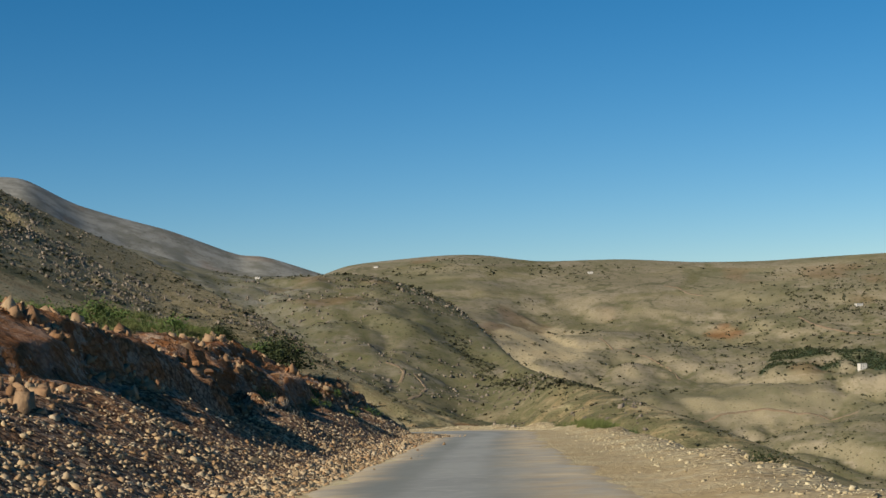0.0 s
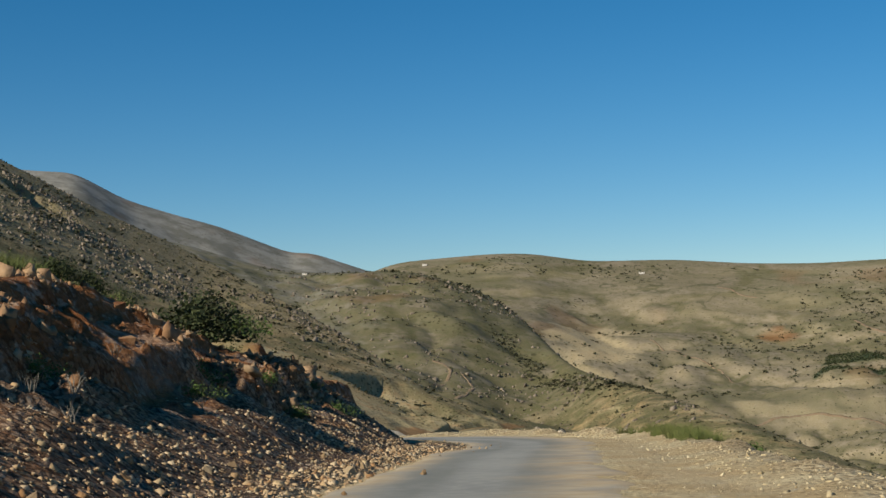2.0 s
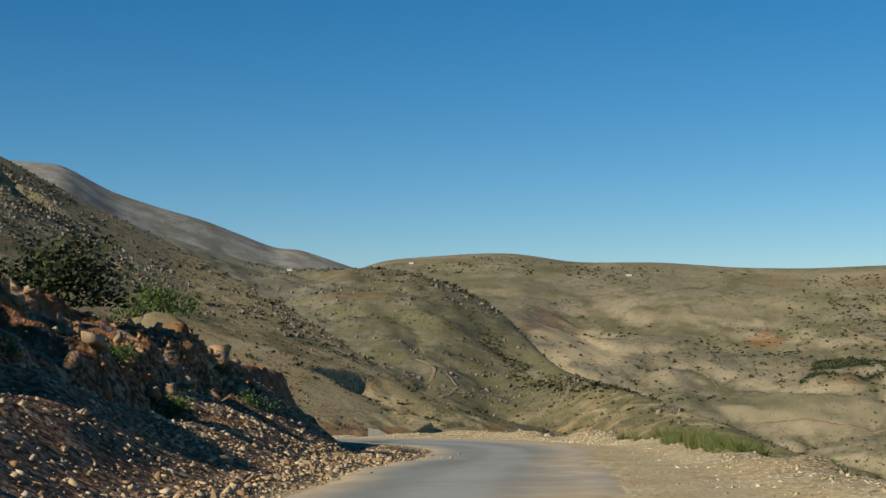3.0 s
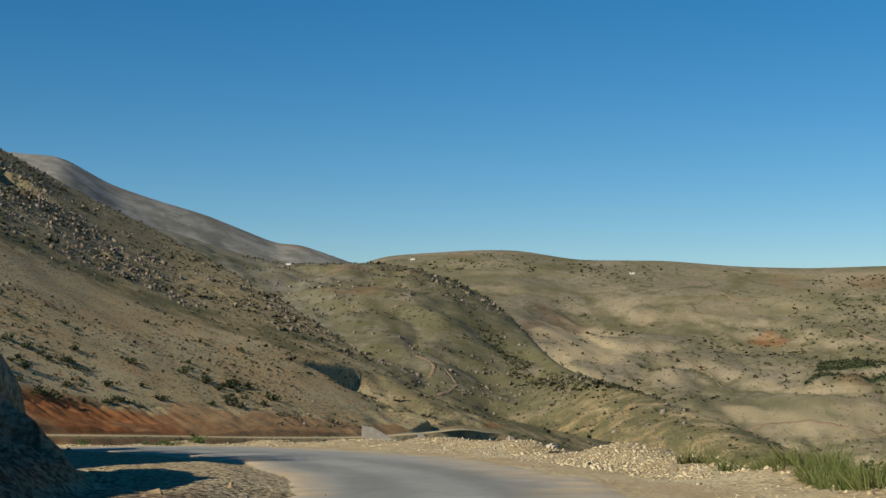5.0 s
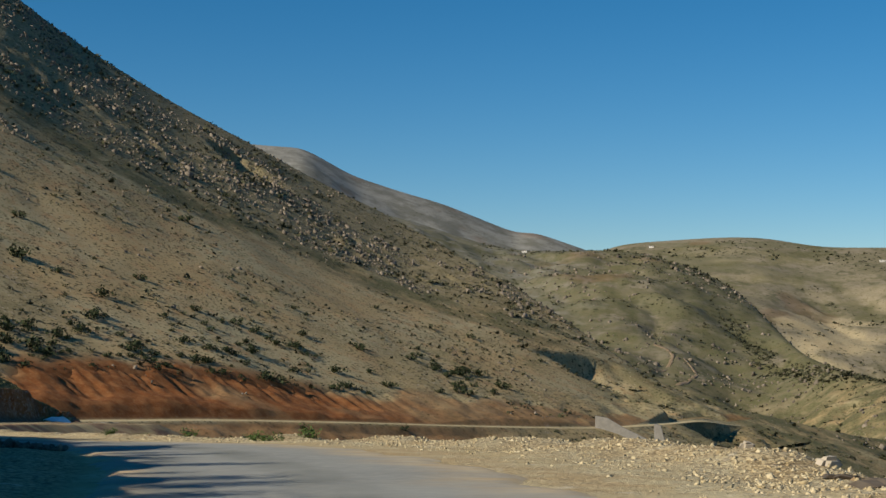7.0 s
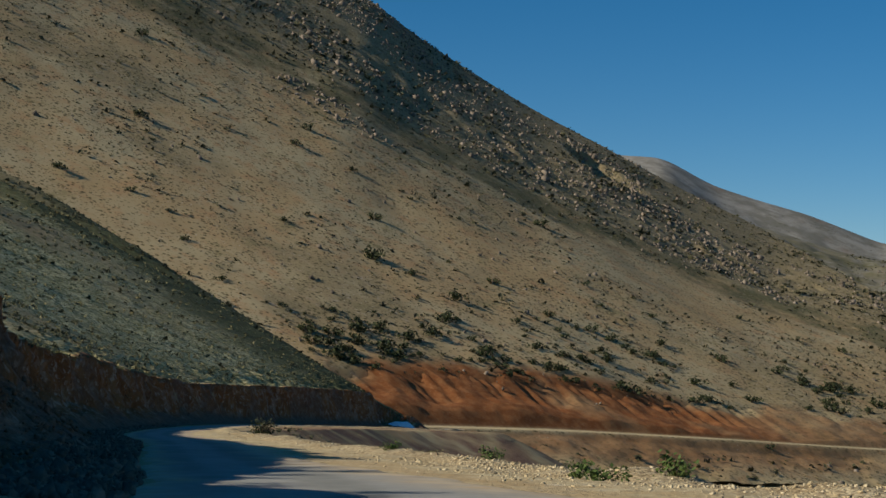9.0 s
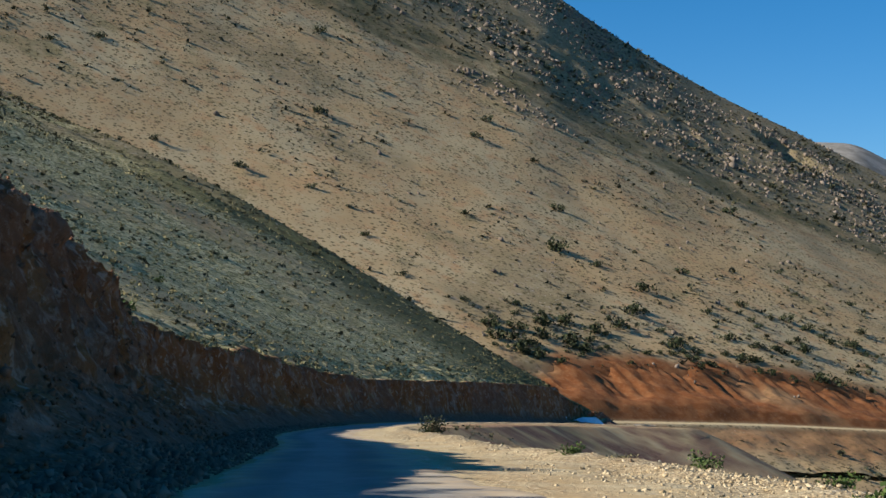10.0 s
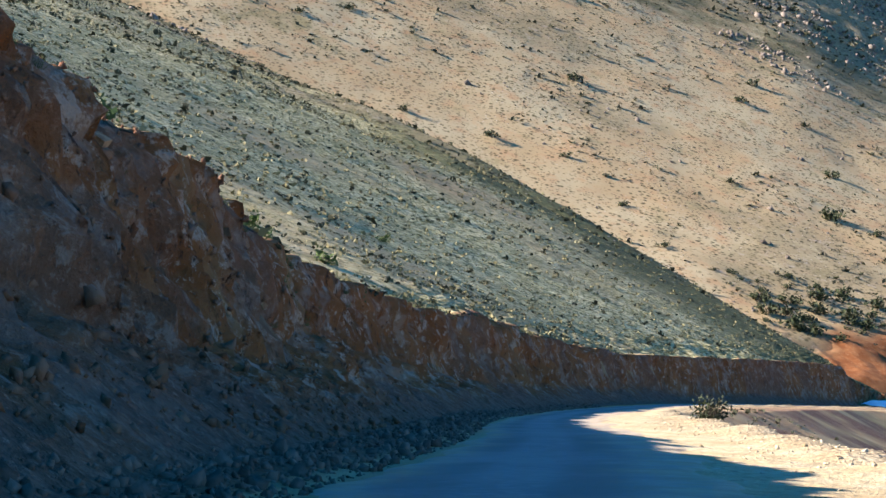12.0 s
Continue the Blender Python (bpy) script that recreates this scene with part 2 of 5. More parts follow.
def ground_height(x, y, sink=0.0):
    h = land(x, y)
    near = (np.abs(x) < 420) & (y > -150) & (y < 620)
    s, d, zr = along(x[near], y[near], ROAD_S, ROAD_P, ROAD_N)
    base = h[near]
    n = near_land(s, d, zr, x[near], y[near])
    # Over the road's own length the bank and the fall decide; the spur's slope takes over further on.
    on_spur = ramp(s, 174, 190)
    nose = n - 0.5 * np.clip(np.abs(d) - 60, 0, None) - 0.6 * np.clip(-s - 60, 0, None)
    first = np.maximum(base, nose)
    out = -d
    rough_top = fbm(x[near], y[near], 12, 4, 77) * 1.0
    bay = 7.5 * ramp(s, 466, 476) * (1 - ramp(s, 494, 502))
    talus = np.minimum(0.12 * np.clip(out - 4, 0, 1.5), 0.2) + 0.62 * np.clip(out - FOOT(s) - bay, 0, None) + fbm(x[near], y[near], 5, 4, 72) * 0.7 * ramp(out, 5.0, 8.0)
    face = zr + talus + (2.6 - 0.7 * ramp(-np.abs(s - 208), -24, -14)) * np.clip(out - FACE_OUT(s) - bay + fbm(s, s * 0, 14, 3, 75) * 1.2, 0, None)
    face = face + fbm(x[near], y[near], 6, 5, 71) * 1.4 * ramp(out, 8, 11)
    crest = CUT(s) + 0.8 * fbm(s, s * 0 + 5, 9, 4, 78) * (1 - 0.6 * ramp(s, 230, 260))
    hill = np.maximum(base, zr + crest + 0.26 * np.clip(out - 13, 0, None) + rough_top * ramp(out, 13, 20))
    hill = np.minimum(hill, zr + crest + 0.5 * np.clip(out - 10.5, 0, None))
    left = -softmax(-hill, -face, 0.5)
    fall = d - VERGE(s)
    fall = fall + fbm(x[near], y[near], 9, 4, 79) * 2.2 * ramp(fall, 0, 4)
    right = np.maximum(np.minimum(base, zr), zr - 0.85 * np.clip(fall, 0, None))
    second = np.where(d < -3.7, left, np.where(fall > 0, right, n))
    second = second + (base - second) * ramp(s, 500, 522)
    out = first + (second - first) * on_spur
    h[near] = out
    # the road on the far hillside: a bench with a cut above and a fill below
    far = (x > -320) & (x < 160) & (y > 520) & (y < 1250)
    s2, d2, z2 = along(x[far], y[far], FAR_S, FAR_P, FAR_N)
    # a nose of the hill that the road cuts off
    b2 = h[far] + 11 * ramp(-d2, -1, 5) * np.exp(-((x[far] + 24) / 22)**2 - ((y[far] - 955) / 46)**2)
    bench = np.where(d2 < -4, z2 + (0.9 + 2.2 * ramp(s2, 295, 330)) * (-d2 - 4), np.where(d2 > 4, z2 - (0.85 - 0.48 * ramp(s2, 250, 340)) * (d2 - 4), z2))
    on = ramp(-np.abs(d2), -60, -45) * ramp(-s2, -FAR_S[-1] + 10, -FAR_S[-1] + 120)
    cutt = np.where(d2 < 0, np.minimum(b2, bench), np.maximum(b2, bench))
    cutt = np.where(np.abs(d2) <= 4, z2, cutt)
    h[far] = b2 + (cutt - b2) * on
    # a scarp where the far road cuts through a nose of the hill
    fx, fy = x[far] + 94, y[far] - 1003
    t = fx * 0.85 - fy * 0.53
    u = fx * 0.53 + fy * 0.85 + fbm(x[far], y[far], 18, 3, 62) * 14
    h[far] -= 14 * ramp(t, 0, 5) * (1 - ramp(t, 10, 230)) * ramp(u, -30, -14) * (1 - ramp(u, 4, 62)) * (np.abs(d2) > 5)
    if sink:
        h[near] -= sink * ramp(-np.abs(d + 5), -34, -28) * ramp(s, -60, -50) * ramp(-s, -515, -490)
        h[far] -= 3 * sink * ramp(-np.abs(d2), -36, -28) * ramp(s2, 4, 20) * ramp(-s2, -FAR_S[-1] + 5, -FAR_S[-1] + 30)
    return h


def sheet(name, x, y, z, material, closed=False):
    """A grid of places (rows x columns) as one mesh."""
    rows, cols = x.shape
    me = bpy.data.meshes.new(name)
    v = np.stack([x, y, z], -1).reshape(-1, 3)
    i = np.arange(rows * cols).reshape(rows, cols)
    if closed:
        i = np.concatenate([i, i[:, :1]], 1)
    f = np.stack([i[:-1, :-1], i[:-1, 1:], i[1:, 1:], i[1:, :-1]], -1).reshape(-1, 4)
    me.vertices.add(len(v))
    me.vertices.foreach_set("co", v.ravel())
    me.loops.add(f.size)
    me.loops.foreach_set("vertex_index", f.ravel().astype(np.int32))
    me.polygons.add(len(f))
    me.polygons.foreach_set("loop_start", np.arange(0, f.size, 4, dtype=np.int32))
    me.polygons.foreach_set("loop_total", np.full(len(f), 4, dtype=np.int32))
    me.polygons.foreach_set("use_smooth", np.ones(len(f), bool))
    me.update()
    me.validate()
    me.materials.append(material)
    return new(name, me)



# ---- materials ----
class Nodes:
    """Short hand for a material's node tree."""

    def __init__(self, name, rough=0.9, spec=0.2):
        self.m = bpy.data.materials.new(name)
        self.m.use_nodes = True
        self.t = self.m.node_tree
        self.b = self.t.nodes["Principled BSDF"]
        self.b.inputs["Roughness"].default_value = rough
        self.b.inputs["Specular IOR Level"].default_value = spec
        self.pos = self.t.nodes.new("ShaderNodeNewGeometry").outputs["Position"]

    def put(self, v, socket):
        if hasattr(v, "is_output"):
            self.t.links.new(v, socket)
        elif isinstance(v, (tuple, list)):
            socket.default_value = (*v, 1)[:4]
        else:
            socket.default_value = v

    def noise(self, size, detail=4, rough=0.6, stretch=None):
        n = self.t.nodes.new("ShaderNodeTexNoise")
        n.inputs["Scale"].default_value = 1.0 / size
        n.inputs["Detail"].default_value, n.inputs["Roughness"].default_value = detail, rough
        p = self.pos
        if stretch:
            k = self.t.nodes.new("ShaderNodeMapping")
            k.inputs["Scale"].default_value = stretch
            self.t.links.new(p, k.inputs["Vector"])
            p = k.outputs["Vector"]
        self.t.links.new(p, n.inputs["Vector"])
        return n.outputs["Fac"]

    def cells(self, size, random=1.0):
        n = self.t.nodes.new("ShaderNodeTexVoronoi")
        n.inputs["Scale"].default_value, n.inputs["Randomness"].default_value = 1.0 / size, random
        self.t.links.new(self.pos, n.inputs["Vector"])
        return n.outputs["Distance"]

    def step(self, v, a, b):
        n = self.t.nodes.new("ShaderNodeMapRange")
        n.interpolation_type = "SMOOTHSTEP"
        n.inputs["From Min"].default_value, n.inputs["From Max"].default_value = a, b
        self.t.links.new(v, n.inputs["Value"])
        return n.outputs["Result"]

    def math(self, op, a, b=0.0):
        n = self.t.nodes.new("ShaderNodeMath")
        n.operation = op
        self.put(a, n.inputs[0])
        self.put(b, n.inputs[1])
        return n.outputs[0]

    def mix(self, f, a, b):
        n = self.t.nodes.new("ShaderNodeMix")
        n.data_type = "RGBA"
        self.put(f, n.inputs[0])
        self.put(a, n.inputs[6])
        self.put(b, n.inputs[7])
        return n.outputs[2]

    def attr(self, name):
        n = self.t.nodes.new("ShaderNodeAttribute")
        n.attribute_name = name
        return n.outputs["Fac"]

    def island(self):
        return self.t.nodes.new("ShaderNodeNewGeometry").outputs["Random Per Island"]

    def each(self):
        return self.t.nodes.new("ShaderNodeObjectInfo").outputs["Random"]

    def bump(self, v, metres, strength=1.0):
        n = self.t.nodes.new("ShaderNodeBump")
        n.inputs["Distance"].default_value, n.inputs["Strength"].default_value = metres, strength
        self.t.links.new(v, n.inputs["Height"])
        if self.b.inputs["Normal"].is_linked:
            self.t.links.new(self.b.inputs["Normal"].links[0].from_socket, n.inputs["Normal"])
        self.t.links.new(n.outputs["Normal"], self.b.inputs["Normal"])

    def color(self, v):
        self.put(v, self.b.inputs["Base Color"])
        return self.m


def earth_material():
    n = Nodes("earth", 0.95, 0.1)
    big, middle, small = n.noise(55, 5, 0.6), n.noise(9, 5, 0.65), n.noise(0.9, 5, 0.7)
    tan = n.mix(n.step(big, 0.35, 0.65), (0.365, 0.27, 0.138), (0.395, 0.332, 0.192))
    tan = n.mix(n.step(middle, 0.46, 0.72), tan, (0.37, 0.238, 0.12))
    tan = n.mix(n.step(n.noise(30, 6, 0.7), 0.56, 0.68), tan, (0.26, 0.215, 0.105))
    # beige and olive ground of the hills across the valley
    dry = n.mix(n.step(n.noise(130, 6, 0.65), 0.38, 0.6), (0.17, 0.149, 0.099), (0.225, 0.193, 0.14))
    dry = n.mix(n.step(n.noise(34, 6, 0.7), 0.5, 0.68), dry, (0.155, 0.144, 0.086))
    plot = n.t.nodes.new("ShaderNodeTexVoronoi")
    plot.inputs["Scale"].default_value = 1 / 95
    wavy = n.t.nodes.new("ShaderNodeMapping")
    wavy.inputs["Scale"].default_value = (0.55, 1.0, 2.2)
    n.t.links.new(n.pos, wavy.inputs["Vector"])
    n.t.links.new(wavy.outputs["Vector"], plot.inputs["Vector"])
    tone = n.t.nodes.new("ShaderNodeSeparateColor")
    n.t.links.new(plot.outputs["Color"], tone.inputs[0])
    dry = n.mix(n.math("MULTIPLY", n.step(tone.outputs[0], 0.62, 0.9), 0.5), dry, (0.26, 0.225, 0.165))
    dry = n.mix(n.math("MULTIPLY", n.step(tone.outputs[1], 0.6, 0.9), 0.55), dry, (0.115, 0.118, 0.062))
    dry = n.mix(n.step(n.noise(70, 5, 0.7, (0.45, 1.0, 2.5)), 0.57, 0.68), dry, (0.225, 0.195, 0.15))
    dry = n.mix(n.step(n.noise(13, 6, 0.75), 0.5, 0.62), dry, (0.15, 0.132, 0.086))
    dry = n.mix(n.step(n.noise(21, 6, 0.75), 0.6, 0.68), dry, (0.255, 0.22, 0.17))
    crease = n.math("ABSOLUTE", n.math("SUBTRACT", n.noise(240, 5, 0.6), 0.5))
    crease = n.math("MULTIPLY", n.math("SUBTRACT", 1.0, n.step(crease, 0.006, 0.02)), n.step(n.noise(90, 4, 0.6), 0.42, 0.6))
    dry = n.mix(n.math("MULTIPLY", crease, 0.75), dry, (0.062, 0.066, 0.034))
    tan = n.mix(n.attr("dry"), tan, dry)
    # pale grey on the far peak, and more weakly along the near hill's rim
    pale_grey = n.mix(n.step(n.noise(90, 6, 0.7), 0.4, 0.62), (0.16, 0.16, 0.142), (0.275, 0.272, 0.25))
    tan = n.mix(n.attr("pale_grey"), tan, pale_grey)
    green = n.mix(n.step(middle, 0.3, 0.7), (0.074, 0.086, 0.034), (0.12, 0.11, 0.054))
    green = n.mix(n.step(small, 0.4, 0.7), green, (0.15, 0.128, 0.076))
    c = n.mix(n.math("MULTIPLY", n.attr("green"), n.step(n.noise(26, 5, 0.65), 0.25, 0.6)), tan, green)
    pale = n.mix(n.step(middle, 0.35, 0.7), (0.46, 0.40, 0.185), (0.64, 0.57, 0.32))
    pale = n.mix(n.step(n.noise(3.2, 5, 0.7, (0.6, 0.6, 3.0)), 0.42, 0.62), pale, (0.32, 0.29, 0.135))
    pale = n.mix(n.step(n.noise(1.1, 5, 0.74, (0.8, 0.8, 3.0)), 0.49, 0.58), pale, (0.13, 0.135, 0.056))
    pale = n.mix(n.step(n.noise(0.7, 4, 0.7, (0.8, 0.8, 2.4)), 0.58, 0.66), pale, (0.62, 0.58, 0.40))
    c = n.mix(n.attr("scrub"), c, pale)
    # dark green band on the spur's crest, its shade put into the colour
    c = n.mix(n.math("MULTIPLY", n.attr("shady_green"), 0.9), c, n.mix(n.step(n.noise(1.5, 5, 0.7), 0.4, 0.65), (0.05, 0.062, 0.026), (0.10, 0.112, 0.05)))
    rocky = n.mix(n.step(middle, 0.4, 0.65), (0.215, 0.178, 0.092), (0.29, 0.232, 0.13))
    rocky = n.mix(n.step(n.noise(5, 5, 0.75), 0.55, 0.66), rocky, (0.32, 0.275, 0.20))
    c = n.mix(n.math("MULTIPLY", n.attr("rocky"), n.step(n.noise(18, 5, 0.7), 0.28, 0.5)), c, rocky)
    red = n.mix(n.step(n.noise(3.5, 5, 0.6), 0.35, 0.68), (0.175, 0.063, 0.02), (0.25, 0.11, 0.042))
    red = n.mix(n.step(small, 0.52, 0.75), red, (0.27, 0.155, 0.085))
    bare = n.attr("broken")
    red = n.mix(n.math("MULTIPLY", n.step(n.noise(2.6, 5, 0.7), 0.5, 0.62), n.math("MULTIPLY", bare, 0.75)), red, (0.27, 0.185, 0.135))
    red = n.mix(n.math("MULTIPLY", n.step(n.noise(0.9, 6, 0.76), 0.53, 0.62), bare), red, (0.36, 0.26, 0.19))
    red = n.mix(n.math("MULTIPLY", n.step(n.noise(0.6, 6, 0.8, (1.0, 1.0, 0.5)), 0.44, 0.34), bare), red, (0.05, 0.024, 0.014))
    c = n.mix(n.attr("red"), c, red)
    c = n.mix(n.math("MULTIPLY", n.attr("grove"), n.step(n.noise(9, 4, 0.6), 0.25, 0.45)), c, n.mix(n.step(n.noise(5, 3, 0.6), 0.4, 0.6), (0.026, 0.043, 0.026), (0.045, 0.068, 0.036)))
    sand = n.mix(n.step(n.noise(2.2, 5, 0.65), 0.35, 0.68), (0.42, 0.328, 0.175), (0.50, 0.437, 0.275))
    sand = n.mix(n.step(n.noise(0.25, 3, 0.6), 0.52, 0.70), sand, (0.31, 0.24, 0.135))
    sand = n.mix(n.step(n.noise(0.7, 5, 0.7), 0.58, 0.70), sand, (0.55, 0.50, 0.365))
    c = n.mix(n.attr("sand"), c, sand)
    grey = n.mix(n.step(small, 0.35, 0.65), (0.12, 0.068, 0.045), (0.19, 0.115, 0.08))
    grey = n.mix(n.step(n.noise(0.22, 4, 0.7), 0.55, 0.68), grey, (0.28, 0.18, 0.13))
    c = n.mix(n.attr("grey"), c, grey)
    # broken stone lying close together, each piece of its own colour
    cell = n.t.nodes.new("ShaderNodeTexVoronoi")
    cell.inputs["Scale"].default_value = 1 / 0.12
    n.t.links.new(n.pos, cell.inputs["Vector"])
    own = n.t.nodes.new("ShaderNodeSeparateColor")
    n.t.links.new(cell.outputs["Color"], own.inputs[0])
    pieces = n.mix(own.outputs[0], n.mix(0.45, c, (0.11, 0.065, 0.032)), n.mix(0.45, c, (0.46, 0.38, 0.26)))
    # near-black gaps: the shade between pieces is painted into the colour
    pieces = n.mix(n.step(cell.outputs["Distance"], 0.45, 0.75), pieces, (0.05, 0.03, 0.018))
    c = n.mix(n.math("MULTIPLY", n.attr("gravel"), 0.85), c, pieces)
    # low scrub on the far slopes, in dots
    dots = n.math("MULTIPLY", n.math("SUBTRACT", 1.0, n.step(n.cells(7.5), 0.10, 0.24)), n.step(n.noise(60, 4, 0.6), 0.38, 0.55))
    more = n.math("MULTIPLY", n.math("SUBTRACT", 1.0, n.step(n.cells(17), 0.12, 0.26)), n.step(n.noise(140, 5, 0.7), 0.45, 0.6))
    dots = n.math("MAXIMUM", dots, more)
    c = n.mix(n.math("MULTIPLY", dots, n.attr("dots")), c, (0.043, 0.045, 0.020))
    wide = n.math("MULTIPLY", n.math("SUBTRACT", 1.0, n.step(n.cells(4.7), 0.08, 0.20)), n.step(n.noise(45, 4, 0.65), 0.36, 0.5))
    c = n.mix(n.math("MULTIPLY", wide, n.attr("tufts")), c, (0.045, 0.044, 0.02))
    fine = n.math("MULTIPLY", n.math("SUBTRACT", 1.0, n.step(n.cells(2.6), 0.16, 0.40)), n.step(n.noise(24, 4, 0.6), 0.33, 0.52))
    c = n.mix(n.math("MULTIPLY", fine, n.attr("tufts")), c, (0.0527, 0.0465, 0.0217))
    grain = n.math("MULTIPLY", n.math("SUBTRACT", 1.0, n.step(n.cells(1.45), 0.18, 0.36)), n.step(n.noise(15, 5, 0.7), 0.36, 0.52))
    c = n.mix(n.math("MULTIPLY", n.math("MULTIPLY", grain, n.attr("tufts")), 0.85), c, (0.085, 0.07, 0.036))
    pebble = n.math("MULTIPLY", n.math("SUBTRACT", 1.0, n.step(n.cells(2.1), 0.09, 0.2)), n.step(n.noise(28, 5, 0.7), 0.46, 0.6))
    c = n.mix(n.math("MULTIPLY", pebble, n.attr("tufts")), c, (0.5, 0.43, 0.33))
    clump = n.math("MULTIPLY", n.math("SUBTRACT", 1.0, n.step(n.cells(0.85), 0.25, 0.45)), n.step(n.noise(6, 5, 0.7), 0.38, 0.55))
    c = n.mix(n.math("MULTIPLY", n.math("MULTIPLY", clump, n.attr("scrub")), 0.8), c, (0.085, 0.09, 0.038))
    n.bump(n.noise(2.0, 6, 0.7), 0.16, 0.6)
    n.bump(n.noise(0.6, 5, 0.75), 0.12, 0.8)
    n.bump(n.noise(0.2, 4, 0.7), 0.04, 0.9)
    broken = n.attr("broken")
    chunks = n.math("ADD", n.math("MULTIPLY", n.cells(0.75), broken), n.math("MULTIPLY", n.noise(0.9, 6, 0.75), broken))
    n.bump(chunks, 0.35, 0.85)
    n.bump(n.math("MULTIPLY", n.cells(1.9), broken), 0.5, 0.7)
    n.bump(n.math("MULTIPLY", cell.outputs["Distance"], n.attr("gravel")), -0.05, 0.9)
    return n.color(c)


def asphalt_material():
    n = Nodes("asphalt", 0.85, 0.25)
    c = n.mix(n.step(n.noise(5, 5, 0.65), 0.3, 0.7), (0.215, 0.219, 0.2), (0.28, 0.283, 0.256))
    c = n.mix(n.step(n.noise(0.35, 4, 0.7), 0.4, 0.75), c, (0.31, 0.308, 0.272))
    c = n.mix(n.math("MULTIPLY", n.attr("track"), n.step(n.noise(2.5, 4, 0.6, (1.0, 0.25, 1.0)), 0.25, 0.6)), c, (0.155, 0.161, 0.14))
    dirt = n.mix(n.step(n.noise(1.2, 5, 0.65), 0.35, 0.68), (0.40, 0.30, 0.17), (0.48, 0.40, 0.265))
    drift = n.math("MULTIPLY", n.attr("dust"), n.math("ADD", 0.35, n.math("MULTIPLY", n.step(n.noise(1.7, 5, 0.7), 0.35, 0.62), 0.65)))
    c = n.mix(n.math("MAXIMUM", drift, n.attr("edge")), c, dirt)
    c = n.mix(n.step(n.noise(1.1, 6, 0.8), 0.66, 0.72), c, (0.14, 0.143, 0.125))
    n.bump(n.noise(0.05, 3, 0.7), 0.01, 0.6)
    return n.color(c)


def stone_material(name, a, b, c):
    n = Nodes(name, 0.88, 0.2)
    col = n.mix(n.island(), a, b)
    col = n.mix(n.step(n.noise(0.5, 4), 0.45, 0.7), col, c)
    n.bump(n.noise(0.12, 4, 0.7), 0.04, 0.8)
    return n.color(col)


def piece_material(name, a, b, c):
    n = Nodes(name, 0.88, 0.2)
    col = n.mix(n.each(), a, b)
    col = n.mix(n.step(n.noise(0.4, 4), 0.45, 0.7), col, c)
    n.bump(n.noise(0.12, 4, 0.7), 0.04, 0.8)
    return n.color(col)


def leaf_material(name, a, b, c):
    n = Nodes(name, 0.75, 0.25)
    col = n.mix(n.island(), a, b)
    col = n.mix(n.step(n.noise(2.5, 3), 0.45, 0.7), col, c)
    n.b.inputs["Subsurface Weight"].default_value = 0.0
    return n.color(col)


def plain_material(name, a, b, size=1.0, rough=0.85, metal=0.0):
    n = Nodes(name, rough, 0.25)
    n.b.inputs["Metallic"].default_value = metal
    n.bump(n.noise(size * 0.3, 4, 0.7), 0.02, 0.6)
    return n.color(n.mix(n.step(n.noise(size, 5, 0.65), 0.35, 0.7), a, b))


EARTH = earth_material()
ASPHALT = asphalt_material()
SCREE = stone_material("scree", (0.24, 0.135, 0.062), (0.46, 0.35, 0.205), (0.50, 0.41, 0.28))
SCREE_PIECE = piece_material("loose_stone", (0.16, 0.10, 0.05), (0.33, 0.26, 0.16), (0.24, 0.17, 0.10))
ORANGE = piece_material("orange_rock", (0.19, 0.085, 0.034), (0.34, 0.225, 0.125), (0.15, 0.06, 0.024))
FIELDROCK = stone_material("field_rock", (0.085, 0.072, 0.055), (0.25, 0.212, 0.165), (0.165, 0.138, 0.105))
GREYROCK = stone_material("grey_rock", (0.10, 0.064, 0.045), (0.25, 0.175, 0.125), (0.16, 0.11, 0.08))
GRASS = leaf_material("fresh_grass", (0.12, 0.13, 0.04), (0.085, 0.12, 0.03), (0.11, 0.115, 0.038))
SCRUB = leaf_material("scrub_leaf", (0.0341, 0.0384, 0.0174), (0.0651, 0.0651, 0.0322), (0.0465, 0.0465, 0.0248))
SCRUB_PALE = leaf_material("pale_scrub_leaf", (0.105, 0.102, 0.044), (0.23, 0.21, 0.10), (0.155, 0.142, 0.064))
LEAF = leaf_material("bush_leaf", (0.0198, 0.031, 0.0112), (0.0465, 0.0589, 0.0198), (0.0341, 0.0372, 0.0174))
FRESH = leaf_material("fresh_leaf", (0.0434, 0.0806, 0.0174), (0.0868, 0.13, 0.031), (0.062, 0.0868, 0.0248))
STRAW = leaf_material("straw", (0.12, 0.11, 0.038), (0.075, 0.095, 0.026), (0.105, 0.105, 0.035))
DARKSLAB = plain_material("dark_slab", (0.09, 0.07, 0.05), (0.14, 0.115, 0.085), 0.5)
PALESTONE = plain_material("pale_stone", (0.30, 0.26, 0.20), (0.42, 0.37, 0.29), 0.4)
TWIG = plain_material("dry_twig", (0.145, 0.13, 0.106), (0.203, 0.184, 0.154), 0.2)
BARK = plain_material("bark", (0.0629, 0.0484, 0.0339), (0.0967, 0.0774, 0.0532), 0.2)
CONCRETE = plain_material("concrete", (0.203, 0.193, 0.169), (0.261, 0.246, 0.218), 2.0)
PLASTER = plain_material("white_plaster", (0.55, 0.53, 0.48), (0.66, 0.64, 0.59), 3.0)
LIME = plain_material("white_heap", (0.72, 0.74, 0.78), (0.84, 0.86, 0.90), 1.2)
TRACK = plain_material("dirt_track", (0.193, 0.14, 0.0842), (0.242, 0.184, 0.121), 6.0)
